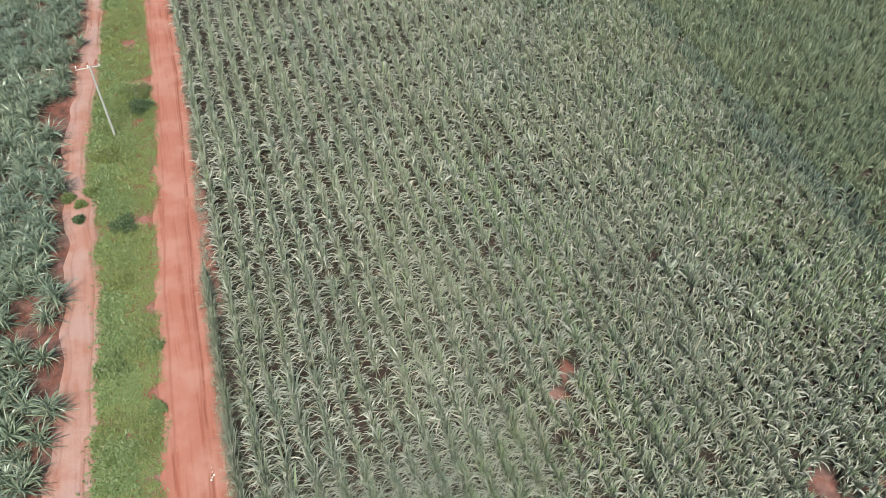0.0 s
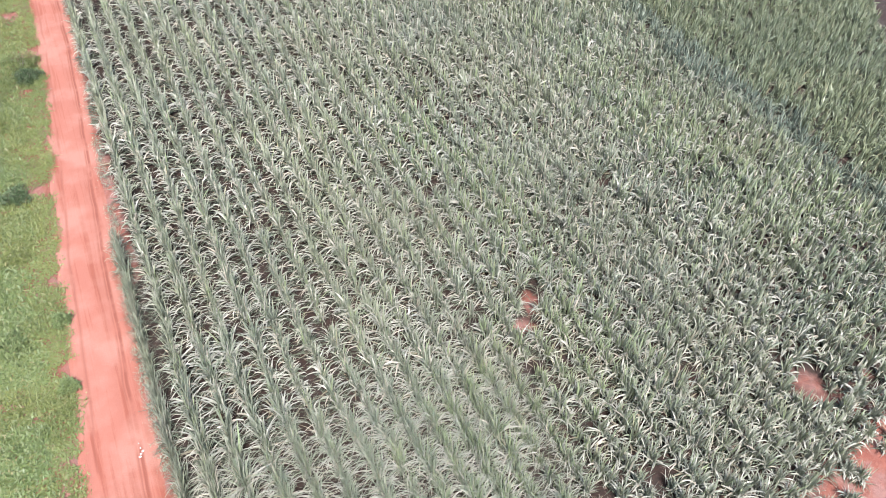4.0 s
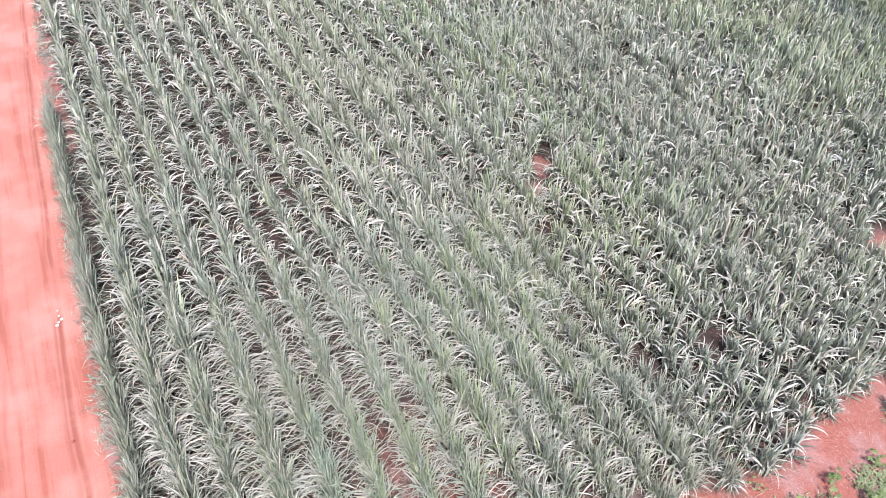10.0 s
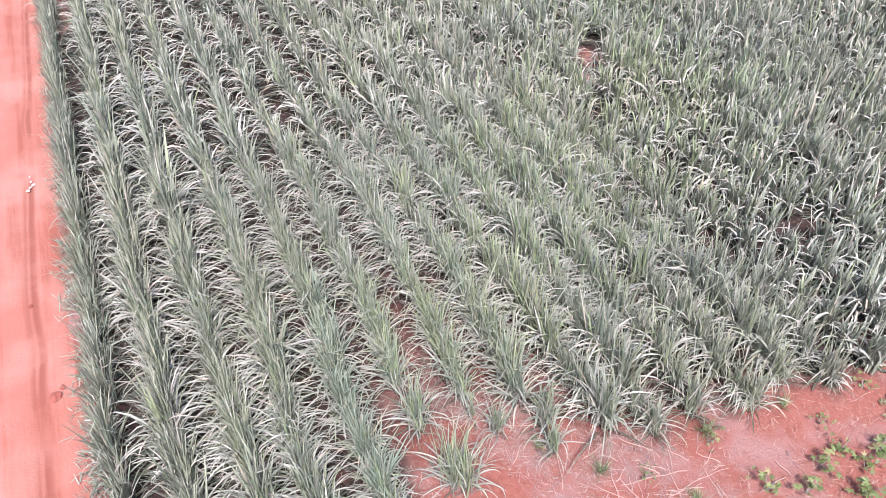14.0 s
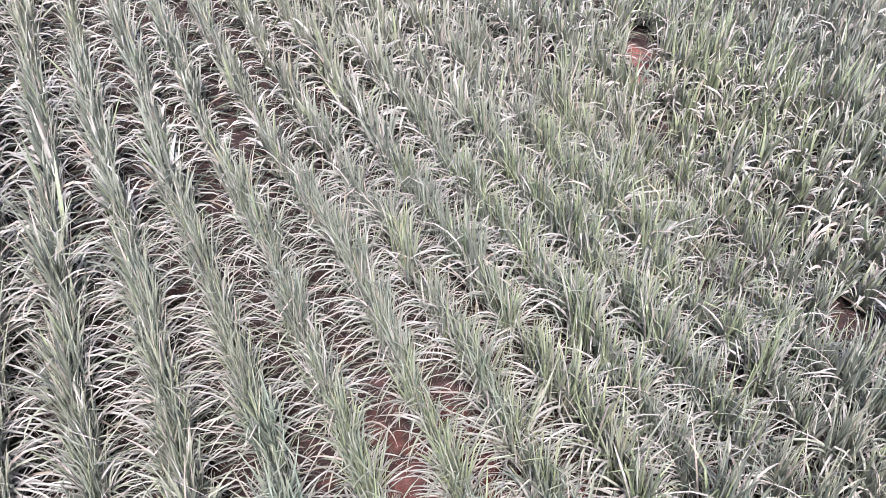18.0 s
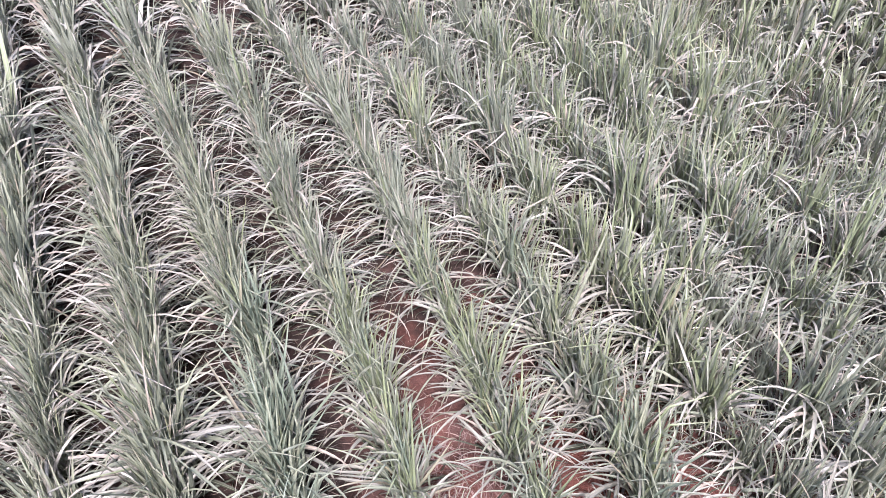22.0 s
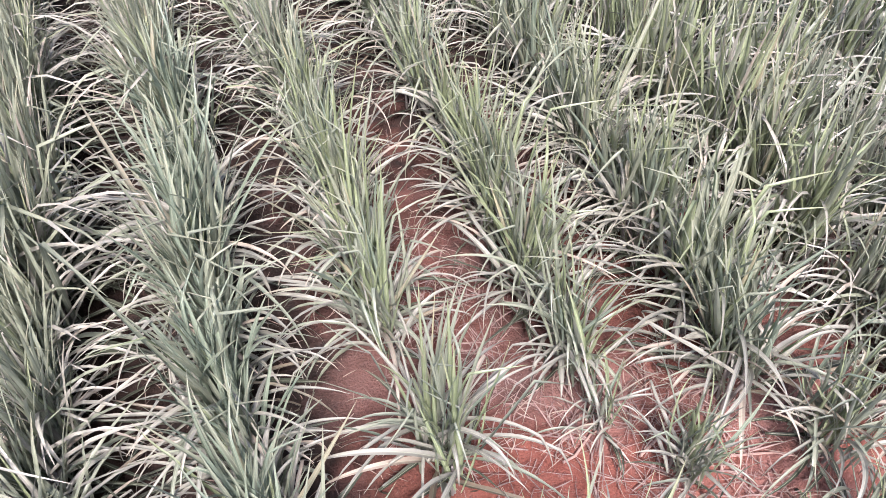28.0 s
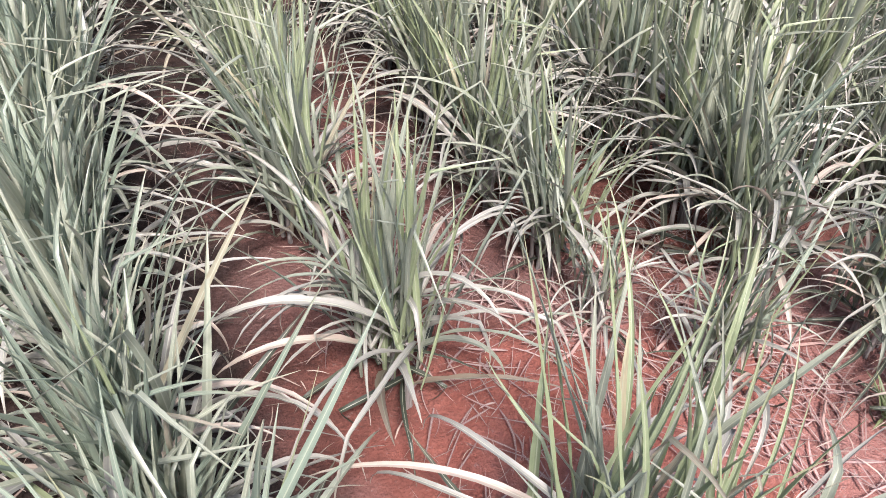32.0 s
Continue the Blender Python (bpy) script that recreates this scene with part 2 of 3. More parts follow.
M_TRASH = leaf_material("bleached_blade", (0.180, 0.112, 0.106), (0.210, 0.142, 0.134), (0.245, 0.180, 0.168), 0.2, 0.1, 0.7, 0.3)
M_CULM = plain_material("cane_stalk", (0.10, 0.095, 0.085), (0.20, 0.185, 0.175), 18.0, 0.5)
M_SOIL = ground_material("red_soil")
M_ROAD = road_material("packed_red_earth", (0.200, 0.076, 0.057), (0.158, 0.047, 0.031), (0.240, 0.122, 0.099))
M_TRACK = road_material("muddy_earth", (0.205, 0.102, 0.084), (0.185, 0.080, 0.060), (0.235, 0.158, 0.146), 0.5)
M_POLE = plain_material("weathered_pole", (0.36, 0.35, 0.33), (0.27, 0.26, 0.25), 9.0)
M_GLAZE = plain_material("white_porcelain", (0.75, 0.74, 0.72), (0.68, 0.67, 0.65), 12.0, 0.3, 0.05)
M_LITTER = plain_material("pale_rubbish", (0.5, 0.48, 0.46), (0.4, 0.37, 0.35), 20.0, 0.6)
M_CLOD = plain_material("dark_red_clod", (0.12, 0.032, 0.022), (0.19, 0.055, 0.04), 14.0, 0.9)
M_STICK = plain_material("dry_cane", (0.22, 0.14, 0.12), (0.29, 0.2, 0.17), 25.0, 0.7)
M_STUMP = plain_material("grey_wood", (0.30, 0.27, 0.25), (0.20, 0.18, 0.17), 12.0, 0.8)

# ---------------------------------------------------------------- builders
RNG = np.random.default_rng(7)


def grid_mesh(name, verts, quads, uvs, material, others=(), slots=None):
    """A mesh from arrays: verts (n, 3), quads (m, 4), uvs one per vertex."""
    me = bpy.data.meshes.new(name)
    me.vertices.add(len(verts))
    me.vertices.foreach_set("co", np.ascontiguousarray(verts, dtype=np.float32).ravel())
    me.loops.add(quads.size)
    me.loops.foreach_set("vertex_index", quads.ravel().astype(np.int32))
    me.polygons.add(len(quads))
    me.polygons.foreach_set("loop_start", np.arange(0, quads.size, 4, dtype=np.int32))
    me.update(calc_edges=True)
    if uvs is not None:
        layer = me.uv_layers.new(name="uv")
        layer.data.foreach_set("uv", uvs[quads.ravel()].astype(np.float32).ravel())
    me.materials.append(material)
    if others:
        for other in others:
            me.materials.append(other)
        me.polygons.foreach_set("material_index", slots.astype(np.int32))
    return me


def blades(base, az, rise, bend, power, length, width, kink, twist, steps, across, fold=0.25, drift=None, ripple=0.0):
    """Leaf blades as strips. All arguments but steps, across and fold are arrays with one entry a blade."""
    n = len(az)
    s = np.linspace(0, 1, steps + 1)
    mid = (s[1:] + s[:-1]) / 2
    th = rise[:, None] - bend[:, None] * mid[None] ** power[:, None] - kink[:, None] * (mid[None] > 0.72)
    turn = az[:, None] + (np.zeros(n) if drift is None else drift)[:, None] * mid[None]
    step = length[:, None] / steps
    dx, dy, dz = np.cos(th) * np.cos(turn) * step, np.cos(th) * np.sin(turn) * step, np.sin(th) * step
    line = np.zeros((n, steps + 1, 3))
    line[:, 1:, 0], line[:, 1:, 1], line[:, 1:, 2] = np.cumsum(dx, 1), np.cumsum(dy, 1), np.cumsum(dz, 1)
    line += base[:, None]
    line[:, :, 2] = np.maximum(line[:, :, 2], 0.015 + 0.02 * np.abs(np.sin(37.0 * az))[:, None])
    the, tue = np.concatenate([th[:, :1], th], 1), np.concatenate([turn[:, :1], turn], 1)
    side = np.stack([-np.sin(tue), np.cos(tue), 0 * tue], -1)
    normal = np.stack([-np.sin(the) * np.cos(tue), -np.sin(the) * np.sin(tue), np.cos(the)], -1)
    tw = twist[:, None] * s[None]
    side, normal = side * np.cos(tw)[..., None] + normal * np.sin(tw)[..., None], normal * np.cos(tw)[..., None] - side * np.sin(tw)[..., None]
    profile = np.minimum(1.0, 0.45 + 2.6 * s) * np.maximum(1 - s**2.4, 0.02) ** 0.8
    half = width[:, None] * profile[None] / 2
    rows = np.linspace(-1, 1, across)
    out = line[:, :, None] + side[:, :, None] * (half[..., None] * rows)[..., None]
    out = out + normal[:, :, None] * (half[..., None] * fold * np.abs(rows))[..., None] * 2
    if ripple:
        wave = np.sin(s[None, :, None] * 26 + 9 * az[:, None, None] + 2.2 * np.sign(rows)) * np.abs(rows) ** 2
        out = out + normal[:, :, None] * (half[..., None] * ripple * wave)[..., None]
    u, v = np.broadcast_to((rows + 1) / 2, out.shape[:3]), np.broadcast_to(s[None, :, None], out.shape[:3])
    ids = np.arange(n * (steps + 1) * across).reshape(n, steps + 1, across)
    quads = np.stack([ids[:, :-1, :-1], ids[:, :-1, 1:], ids[:, 1:, 1:], ids[:, 1:, :-1]], -1).reshape(-1, 4)
    return out.reshape(-1, 3), quads, np.stack([u, v], -1).reshape(-1, 2)


# patches of yellower plants: centre x, y, half extents
YELLOW = ((11.5, 8.5, 2.6, 3.0), (9.0, 6.5, 1.5, 1.5), (19.5, 20.0, 2.6, 8.0), (17.5, 11.0, 3.5, 3.5), (40.0, 15.0, 4.0, 4.0), (12.0, 8.0, 2.5, 2.5), (18.0, 29.0, 3.0, 4.0), (34.0, 24.0, 3.0, 8.0))


def yellowness(x, y):
    return sum(np.exp(-(((x - a) / c) ** 2) - ((y - b) / d) ** 2) for a, b, c, d in YELLOW)


def cane_leaves(centres, sizes, count, steps, across, rng, wide=1.0, upright=0.58, reach=1.0, pale=0.75, tall=1.0, fan=0.13, round_about=0.85, lean=0.0, lime=0.0, shaded=0.08):
    """Blades for clumps of sugarcane that stand at the centres: an upright tuft, and outer blades that arch over the furrow."""
    n = len(centres) * count
    c, k = np.repeat(np.asarray(centres, float), count, 0), np.repeat(np.asarray(sizes, float), count)
    kind = rng.random(n)
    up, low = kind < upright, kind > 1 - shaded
    base = c.copy()
    base[:, 0] += rng.normal(0, 0.075, n) * k
    base[:, 1] += rng.normal(0, 0.115, n) * k
    base[:, 2] += np.where(low, rng.uniform(0.03, 0.15, n), np.where(up, rng.uniform(0.04, 0.34, n), rng.uniform(0.12, 0.50, n))) * k
    across_row = np.where(rng.random(n) < 0.5, 0.0, math.pi) + rng.normal(0, round_about, n)
    az = np.where(up, rng.uniform(-math.pi, math.pi, n), across_row)
    rise = np.where(up, rng.normal(1.40 - 0.5 * (fan - 0.13), fan, n), rng.uniform(0.70, 1.28, n))
    bend = np.where(up, rng.uniform(0.0, 0.45, n), rng.uniform(1.1, 2.4, n))
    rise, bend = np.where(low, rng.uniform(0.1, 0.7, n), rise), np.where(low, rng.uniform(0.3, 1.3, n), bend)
    power = np.where(up, rng.uniform(1.5, 3.0, n), rng.uniform(1.0, 2.0, n))
    length = np.where(up, rng.uniform(0.80, 1.42, n) * tall, rng.uniform(0.60, 1.20, n) * reach) * k
    width = rng.uniform(0.020, 0.042, n) * wide * np.sqrt(k)
    kink = np.where(rng.random(n) < 0.12, rng.uniform(0.6, 1.8, n), 0.0)
    v, q, uv = blades(base, az, rise, bend, power, length, width, kink, rng.normal(0, 0.5, n), steps, across, 0.25, rng.normal(0, 0.35, n))
    v[:, 1] += lean * np.maximum(0.0, v[:, 2] - np.repeat(c[:, 2], len(v) // n))
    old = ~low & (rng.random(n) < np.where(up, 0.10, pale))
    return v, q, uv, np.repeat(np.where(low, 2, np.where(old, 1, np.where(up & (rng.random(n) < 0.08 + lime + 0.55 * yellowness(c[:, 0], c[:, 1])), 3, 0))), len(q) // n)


def part(name, me, parent, label=""):
    ob = new(name, me)
    ob.parent = parent
    return tagged(ob, label)


def bm_mesh(name, bm, material):
    me = bpy.data.meshes.new(name)
    bm.to_mesh(me)
    bm.free()
    me.materials.append(material)
    return me


def tube(bm, a, b, ra, rb, sides=8):
    """A tapered round bar from a to b."""
    a, b = Vector(a), Vector(b)
    q = (b - a).to_track_quat("Z", "Y").to_matrix()
    rings = []
    for p, r in ((a, ra), (b, rb)):
        rings.append([bm.verts.new(p + q @ Vector((r * math.cos(2 * math.pi * i / sides), r * math.sin(2 * math.pi * i / sides), 0))) for i in range(sides)])
    for i in range(sides):
        j = (i + 1) % sides
        bm.faces.new((rings[0][i], rings[0][j], rings[1][j], rings[1][i]))
    bm.faces.new(rings[0][::-1])
    bm.faces.new(rings[1])


def wobble(y, seed, size=1.0, scale=0.25):
    return size * noise.noise(Vector((seed * 7.3, y * scale, 1.7)))


# ---------------------------------------------------------------- ground and roads
def ground_height(x, y):
    return 0.05 * noise.noise(Vector((x * 0.35, y * 0.35, 0.0))) + 0.02 * noise.noise(Vector((x * 1.6, y * 1.6, 4.0)))


def end_of_field(x):
    """Where the cane stops towards the headland."""
    return float(np.interp(x, [-1, 4.8, 5.1, 5.6, 6.7, 7.84, 8.96, 10.1, 11.2, 12.3, 13.4, 14.6, 15.7, 16.8, 18.0, 22, 25.5, 27.5, 29.5, 31.5, 34, 60],
                           [-4, -3.0, 2.6, 3.6, 4.0, 3.9, 2.2, 1.6, 1.6, 1.5, 1.5, 1.0, 0.85, 0.9, 1.4, 1.9, 2.1, 2.4, 3.2, 3.4, 3.4, 3.4]))


# missing plants: centre x, y and half extents
GAPS = ((17.9, 15.3, 0.40, 0.60), (16.6, 14.2, 0.60, 0.45), (27.7, 5.4, 0.9, 1.6), (30.4, 4.9, 1.0, 0.5), (28.8, 4.2, 1.0, 0.8), (8.4, 4.9, 0.3, 0.3), (22.5, 8.2, 0.35, 0.4))


def in_gap(x, y):
    return any(((x - a) / c) ** 2 + ((y - b) / d) ** 2 < 1 for a, b, c, d in GAPS)


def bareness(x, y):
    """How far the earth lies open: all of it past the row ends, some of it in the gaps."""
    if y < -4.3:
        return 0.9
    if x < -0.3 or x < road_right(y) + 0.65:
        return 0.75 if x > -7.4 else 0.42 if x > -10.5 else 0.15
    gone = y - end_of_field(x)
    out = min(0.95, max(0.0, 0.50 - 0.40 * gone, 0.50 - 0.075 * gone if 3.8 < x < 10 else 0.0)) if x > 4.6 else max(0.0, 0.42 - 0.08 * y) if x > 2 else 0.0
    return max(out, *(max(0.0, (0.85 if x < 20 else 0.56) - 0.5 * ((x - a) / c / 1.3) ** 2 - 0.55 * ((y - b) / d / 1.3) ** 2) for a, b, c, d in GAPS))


def make_ground():
    fine_x, fine_y = np.concatenate([np.arange(-14, 3.9, 0.6), np.arange(4, 19.9, 0.25), np.arange(20, 36.1, 0.5)]), np.concatenate([np.arange(-6, 8.9, 0.25), np.arange(9, 40.1, 0.5)])
    xs = np.concatenate([[-1500, -500, -160, -60, -30, -20], fine_x, [44, 56, 75, 110, 200, 600, 1500]])
    ys = np.concatenate([[-1500, -500, -150, -50, -20, -10], fine_y, [46, 54, 66, 90, 160, 500, 1500]])
    verts = np.array([(x, y, ground_height(x, y) - 0.03) for x in xs for y in ys])
    ids = np.arange(len(xs) * len(ys)).reshape(len(xs), len(ys))
    quads = np.stack([ids[:-1, :-1], ids[1:, :-1], ids[1:, 1:], ids[:-1, 1:]], -1).reshape(-1, 4)
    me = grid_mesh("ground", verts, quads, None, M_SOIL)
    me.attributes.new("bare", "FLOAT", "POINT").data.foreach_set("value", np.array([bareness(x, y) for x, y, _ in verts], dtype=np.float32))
    return tagged(new("ground", me), "red earth, damp and painted shade-dark between rows, bare and strawy at the headland", "ground", kind="structure")


def road_left(y):
    return float(np.interp(y, (8, 14, 20, 26, 31, 39, 48, 60, 95), (-3.8, -3.55, -3.17, -2.93, -2.62, -2.0, -1.7, -1.5, -0.9))) + wobble(y, 1, 0.12, 0.35)


def road_right(y):
    return float(np.interp(y, (6, 10, 15, 20, 25, 30, 39, 48, 60, 95), (-0.55, -0.6, -0.5, -0.38, -0.22, 0.0, 0.42, 0.75, 0.9, 1.5))) + wobble(y, 2, 0.10, 0.4)


def track_left(y):
    base = np.interp(y, [12, 18, 25, 31, 35, 41, 46, 54, 60, 90], [-8.7, -8.3, -7.6, -7.5, -7.4, -7.7, -6.95, -6.3, -5.8, -3.6])
    return float(base) + wobble(y, 3, 0.45, 0.5)


def track_right(y):
    base = np.interp(y, [12, 16, 24, 28, 35, 38, 45, 54, 60, 90], [-6.5, -6.3, -5.7, -5.6, -5.75, -6.3, -5.5, -4.7, -4.4, -2.2])
    return float(base) + wobble(y, 4, 0.22, 0.5)


def make_strip(name, left, right, y0, y1, lift, material, label, category, ruts):
    """A worn earth road: ruts pressed into its cross-section, edges that feather out into the ground."""
    ys, cols = np.arange(y0, y1, 0.3), 17
    verts = []
    for y in ys:
        a, b = left(y), right(y)
        for i in range(cols):
            u = i / (cols - 1)
            x = a + (b - a) * u
            dip = sum(d * math.exp(-(((u - c) / 0.055) ** 2)) for c, d in ruts)
            edge = -0.06 * (abs(2 * u - 1) ** 6)
            verts.append((x, y, ground_height(x, y) + lift + edge - dip + 0.012 * noise.noise(Vector((x * 4, y * 1.2, 9)))))
    ids = np.arange(len(ys) * cols).reshape(len(ys), cols)
    quads = np.stack([ids[:-1, :-1], ids[:-1, 1:], ids[1:, 1:], ids[1:, :-1]], -1).reshape(-1, 4)
    uvs = np.array([(i / (cols - 1), y / 10) for y in ys for i in range(cols)])
    return tagged(new(name, grid_mesh(name, np.array(verts), quads, uvs, material)), label, category, kind="structure")


make_ground()
make_strip("road", road_left, road_right, -8, 95, 0.03, M_ROAD, "straight farm road of packed orange-red earth with wheel ruts", "road",
           ((0.22, 0.035), (0.34, 0.015), (0.72, 0.04), (0.80, 0.02)))
make_strip("road_2", track_left, track_right, 2, 95, 0.02, M_TRACK, "muddy pinkish earth track along the verge", "track", ((0.3, 0.03), (0.7, 0.03)))


# ---------------------------------------------------------------- sugarcane
ROW = 1.12
def in_reach(x, y):
    return y < 66 and x < 37 + max(0.0, y - 3) * 0.95


# sideways drift of single rows, at their near ends and further up
ROW_SHIFT = {3: -0.10, 4: -0.06, 5: 0.06, 6: 0.08, 7: 0.06, 8: 0.15}
ROW_DRIFT = {3: 0.10, 4: 0.12, 5: 0.20, 6: 0.28, 7: 0.25, 8: 0.15, 9: 0.08}
# clumps at the ragged row ends: x, y, size
STRAGGLERS = ((7.80, 3.42, 1.05), (6.78, 3.54, 0.55), (7.08, 2.95, 0.72), (5.74, 2.30, 1.05), (5.98, 2.16, 1.0), (8.12, 2.75, 0.85), (7.93, 2.15, 0.7), (12.49, 1.3, 0.85), (14.6, 1.0, 0.6),
              (15.9, 1.1, 0.55), (19.4, 1.9, 0.7), (26.8, 6.2, 0.6), (28.4, 5.0, 0.5), (27.2, 4.4, 0.55), (29.4, 6.0, 0.6), (24.4, 2.9, 0.6), (25.6, 3.4, 0.6))


def rows_of_cane():
    out = list(STRAGGLERS)
    for k in range(0, 70):
        x0, y = ROW * k, end_of_field(ROW * k) + random.uniform(0.0, 0.15)
        while y < 66:
            x = x0 + ROW_SHIFT.get(k, 0.0) * float(np.interp(y, (4.5, 7), (1, 0))) + ROW_DRIFT.get(k, 0.0) * float(np.interp(y, (4.5, 7, 11, 15), (0, 1, 1, 0))) + 0.06 * noise.noise(Vector((k * 3.1, y * 0.12, 0))) + random.gauss(0, 0.04)
            if x > 44:
                x += random.gauss(0, 0.14)
            size = 1.0 + 0.22 * noise.noise(Vector((x * 0.22, y * 0.22, 5))) + random.gauss(0, 0.13)
            if k in (5, 6) and y < 8:
                size = min(size, 0.98)
            if k == 0:
                size *= 0.9
            if k == 38:
                size *= 0.88
            if y - end_of_field(ROW * k) < 1.2 and x > 9.5:
                size *= random.uniform(0.7, 1.0)
            if in_reach(x, y) and x > road_right(y) + 0.12 and not in_gap(x, y) and random.random() > 0.010:
                out.append((x, y, max(0.78 if k != 38 else 0.6, size)))
            y += random.uniform(0.34, 0.52) if k < 5 and y < 9 else random.uniform(0.45, 0.72) if x < 15 and y < 13 else random.uniform(0.48, 0.76)
    for _ in range(230):
        x, y = random.uniform(18, 34), random.uniform(0.3, 7.0)
        if (in_gap(x, y) or end_of_field(x) - 1.6 < y < end_of_field(x)) and noise.noise(Vector((x * 0.6, y * 0.6, 8))) > -0.08:
            out.append((ROW * round(x / ROW) + random.gauss(0, 0.15), y, random.uniform(0.5, 0.85)))
    return out


CANE = rows_of_cane()


def tier(x, y):
    """Which of the three ways a clump is built: leaf by leaf, as a thing of a few parts, or in the mass."""
    if 3.9 < x < 8.7 and 2.1 < y < 7.4:
        return 0
    if 2.2 < x < 14.0 and y < 12.6:
        return 1
    return 2


def mass(name, clumps, count, steps, across, wide, material, label, older=M_CANE_OLD_SHEEN, young=M_CANE_LIME, reach=0.9, pale=0.85, upright=0.50, tall=0.95, fan=0.16, lean=0.07):
    pts = np.array([(x, y, ground_height(x, y) - 0.04) for x, y, _ in clumps])
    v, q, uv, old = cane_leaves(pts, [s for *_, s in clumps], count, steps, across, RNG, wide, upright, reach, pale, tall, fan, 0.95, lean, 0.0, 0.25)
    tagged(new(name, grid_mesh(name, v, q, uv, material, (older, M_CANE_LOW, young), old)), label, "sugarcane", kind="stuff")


edge_row = [c for c in CANE if tier(c[0], c[1]) == 2 and c[0] < 0.6]
rest = [c for c in CANE if tier(c[0], c[1]) == 2 and c[0] >= 0.6]
mass("sugarcane_crop", edge_row, 90, 4, 3, 1.15, M_CANE, "outermost row of green sugarcane beside the farm road", M_CANE_OLD_SHEEN, M_CANE_FRESH, 0.75, 0.35, 0.6, 1.0, 0.13, 0.1)
mass("sugarcane_crop", [c for c in rest if c[1] < 13 and c[0] < 15], 112, 5, 3, 1.2, M_CANE, "rows of grey-green sugarcane with arching blades", tall=1.0, fan=0.15, lean=0.14)
mass("sugarcane_crop", [c for c in rest if not (c[1] < 13 and c[0] < 15) and c[1] < 26 and c[0] < 26], 70, 4, 2, 1.9, M_CANE, "rows of grey-green sugarcane further up the field")
far = [c for c in rest if c[1] >= 26 or c[0] >= 26]
shady = lambda c: 40.6 + 0.9 * noise.noise(Vector((3.0, c[1] * 0.15, 2.0))) < c[0] < 43.2 + 1.6 * noise.noise(Vector((9.0, c[1] * 0.2, 2.0)))
mass("sugarcane_crop", [c for c in far if c[0] < 31 and not shady(c)], 50, 4, 2, 2.6, M_CANE, "distant straight rows of grey-green sugarcane")
mass("sugarcane_crop", [c for c in far if 31 <= c[0] < 42.3 and not shady(c)], 46, 4, 2, 2.6, M_CANE_FAR, "distant rows of green sugarcane")
mass("sugarcane_crop", [c for c in far if shady(c)], 44, 4, 2, 2.5, M_CANE_BLUE, "dark bluish-green strip of sugarcane", M_CANE, M_CANE_BLUE)
mass("sugarcane_crop", [c for c in far if c[0] >= 42.3 and not shady(c)], 44, 4, 2, 2.6, M_CANE_GREEN, "greener sugarcane block beyond a dark furrow", M_CANE_FAR, M_CANE_GREEN, 0.85, 0.5)


def culm_mesh(seed):
    rng = random.Random(seed)
    bm = bmesh.new()
    h = rng.uniform(0.3, 0.5)
    lean = (rng.gauss(0, 0.04), rng.gauss(0, 0.05))
    tube(bm, (0, 0, -0.05), (lean[0] * 0.5, lean[1] * 0.5, h * 0.5), 0.02, 0.017, 7)
    tube(bm, (lean[0] * 0.5, lean[1] * 0.5, h * 0.49), (lean[0], lean[1], h), 0.018, 0.010, 7)
    return bm_mesh("stalk", bm, M_CULM)


CULMS = [culm_mesh(500 + i) for i in range(8)]


CANE_LABEL = "young sugarcane clump with upright tuft and arching pale blades"


def cane_variant(seed, lime=0.0):
    """A clump of two parts, its stalks and its foliage."""
    root = tagged(new("sugarcane_plant"), CANE_LABEL, "sugarcane plant", "sugarcane plants in the near rows")
    rng = np.random.default_rng(seed)
    v, q, uv, old = cane_leaves([(0, 0, -0.02)], [1.0], 124, 6, 3, rng, 1.1, 0.54, lime=lime, shaded=0.13)
    for i in range(5):
        ob = part("stalk", CULMS[(seed + i) % 8], root)
        ob.matrix_basis = pose(rng.normal(0, 0.055), rng.normal(0, 0.10), 0, 0, 0, rng.uniform(0, 360))
    part("foliage", grid_mesh("foliage", v, q, uv, M_CANE_SAGE, (M_CANE_OLD_SHEEN, M_CANE_LOW, M_CANE_LIME), old), root)
    return root


def plant_middle():
    kinds = [cane_variant(100 + i, 0.0 if i < 6 else 0.45) for i in range(12)]
    used = set()
    for n, (x, y, s) in enumerate(c for c in CANE if tier(c[0], c[1]) == 1):
        i = n % 6 + (6 if random.random() < yellowness(x, y) else 0)
        m = pose(x, y, ground_height(x, y) - 0.03, -8) @ pose(0, 0, 0, 0, 0, random.choice((0, 180)) + random.gauss(0, 14))
        if i not in used:
            ob = kinds[i]
            ob.matrix_basis = m
            used.add(i)
        else:
            ob = copy_thing(kinds[i], m)
        ob.scale = (s, s, s * random.uniform(0.92, 1.1))


plant_middle()


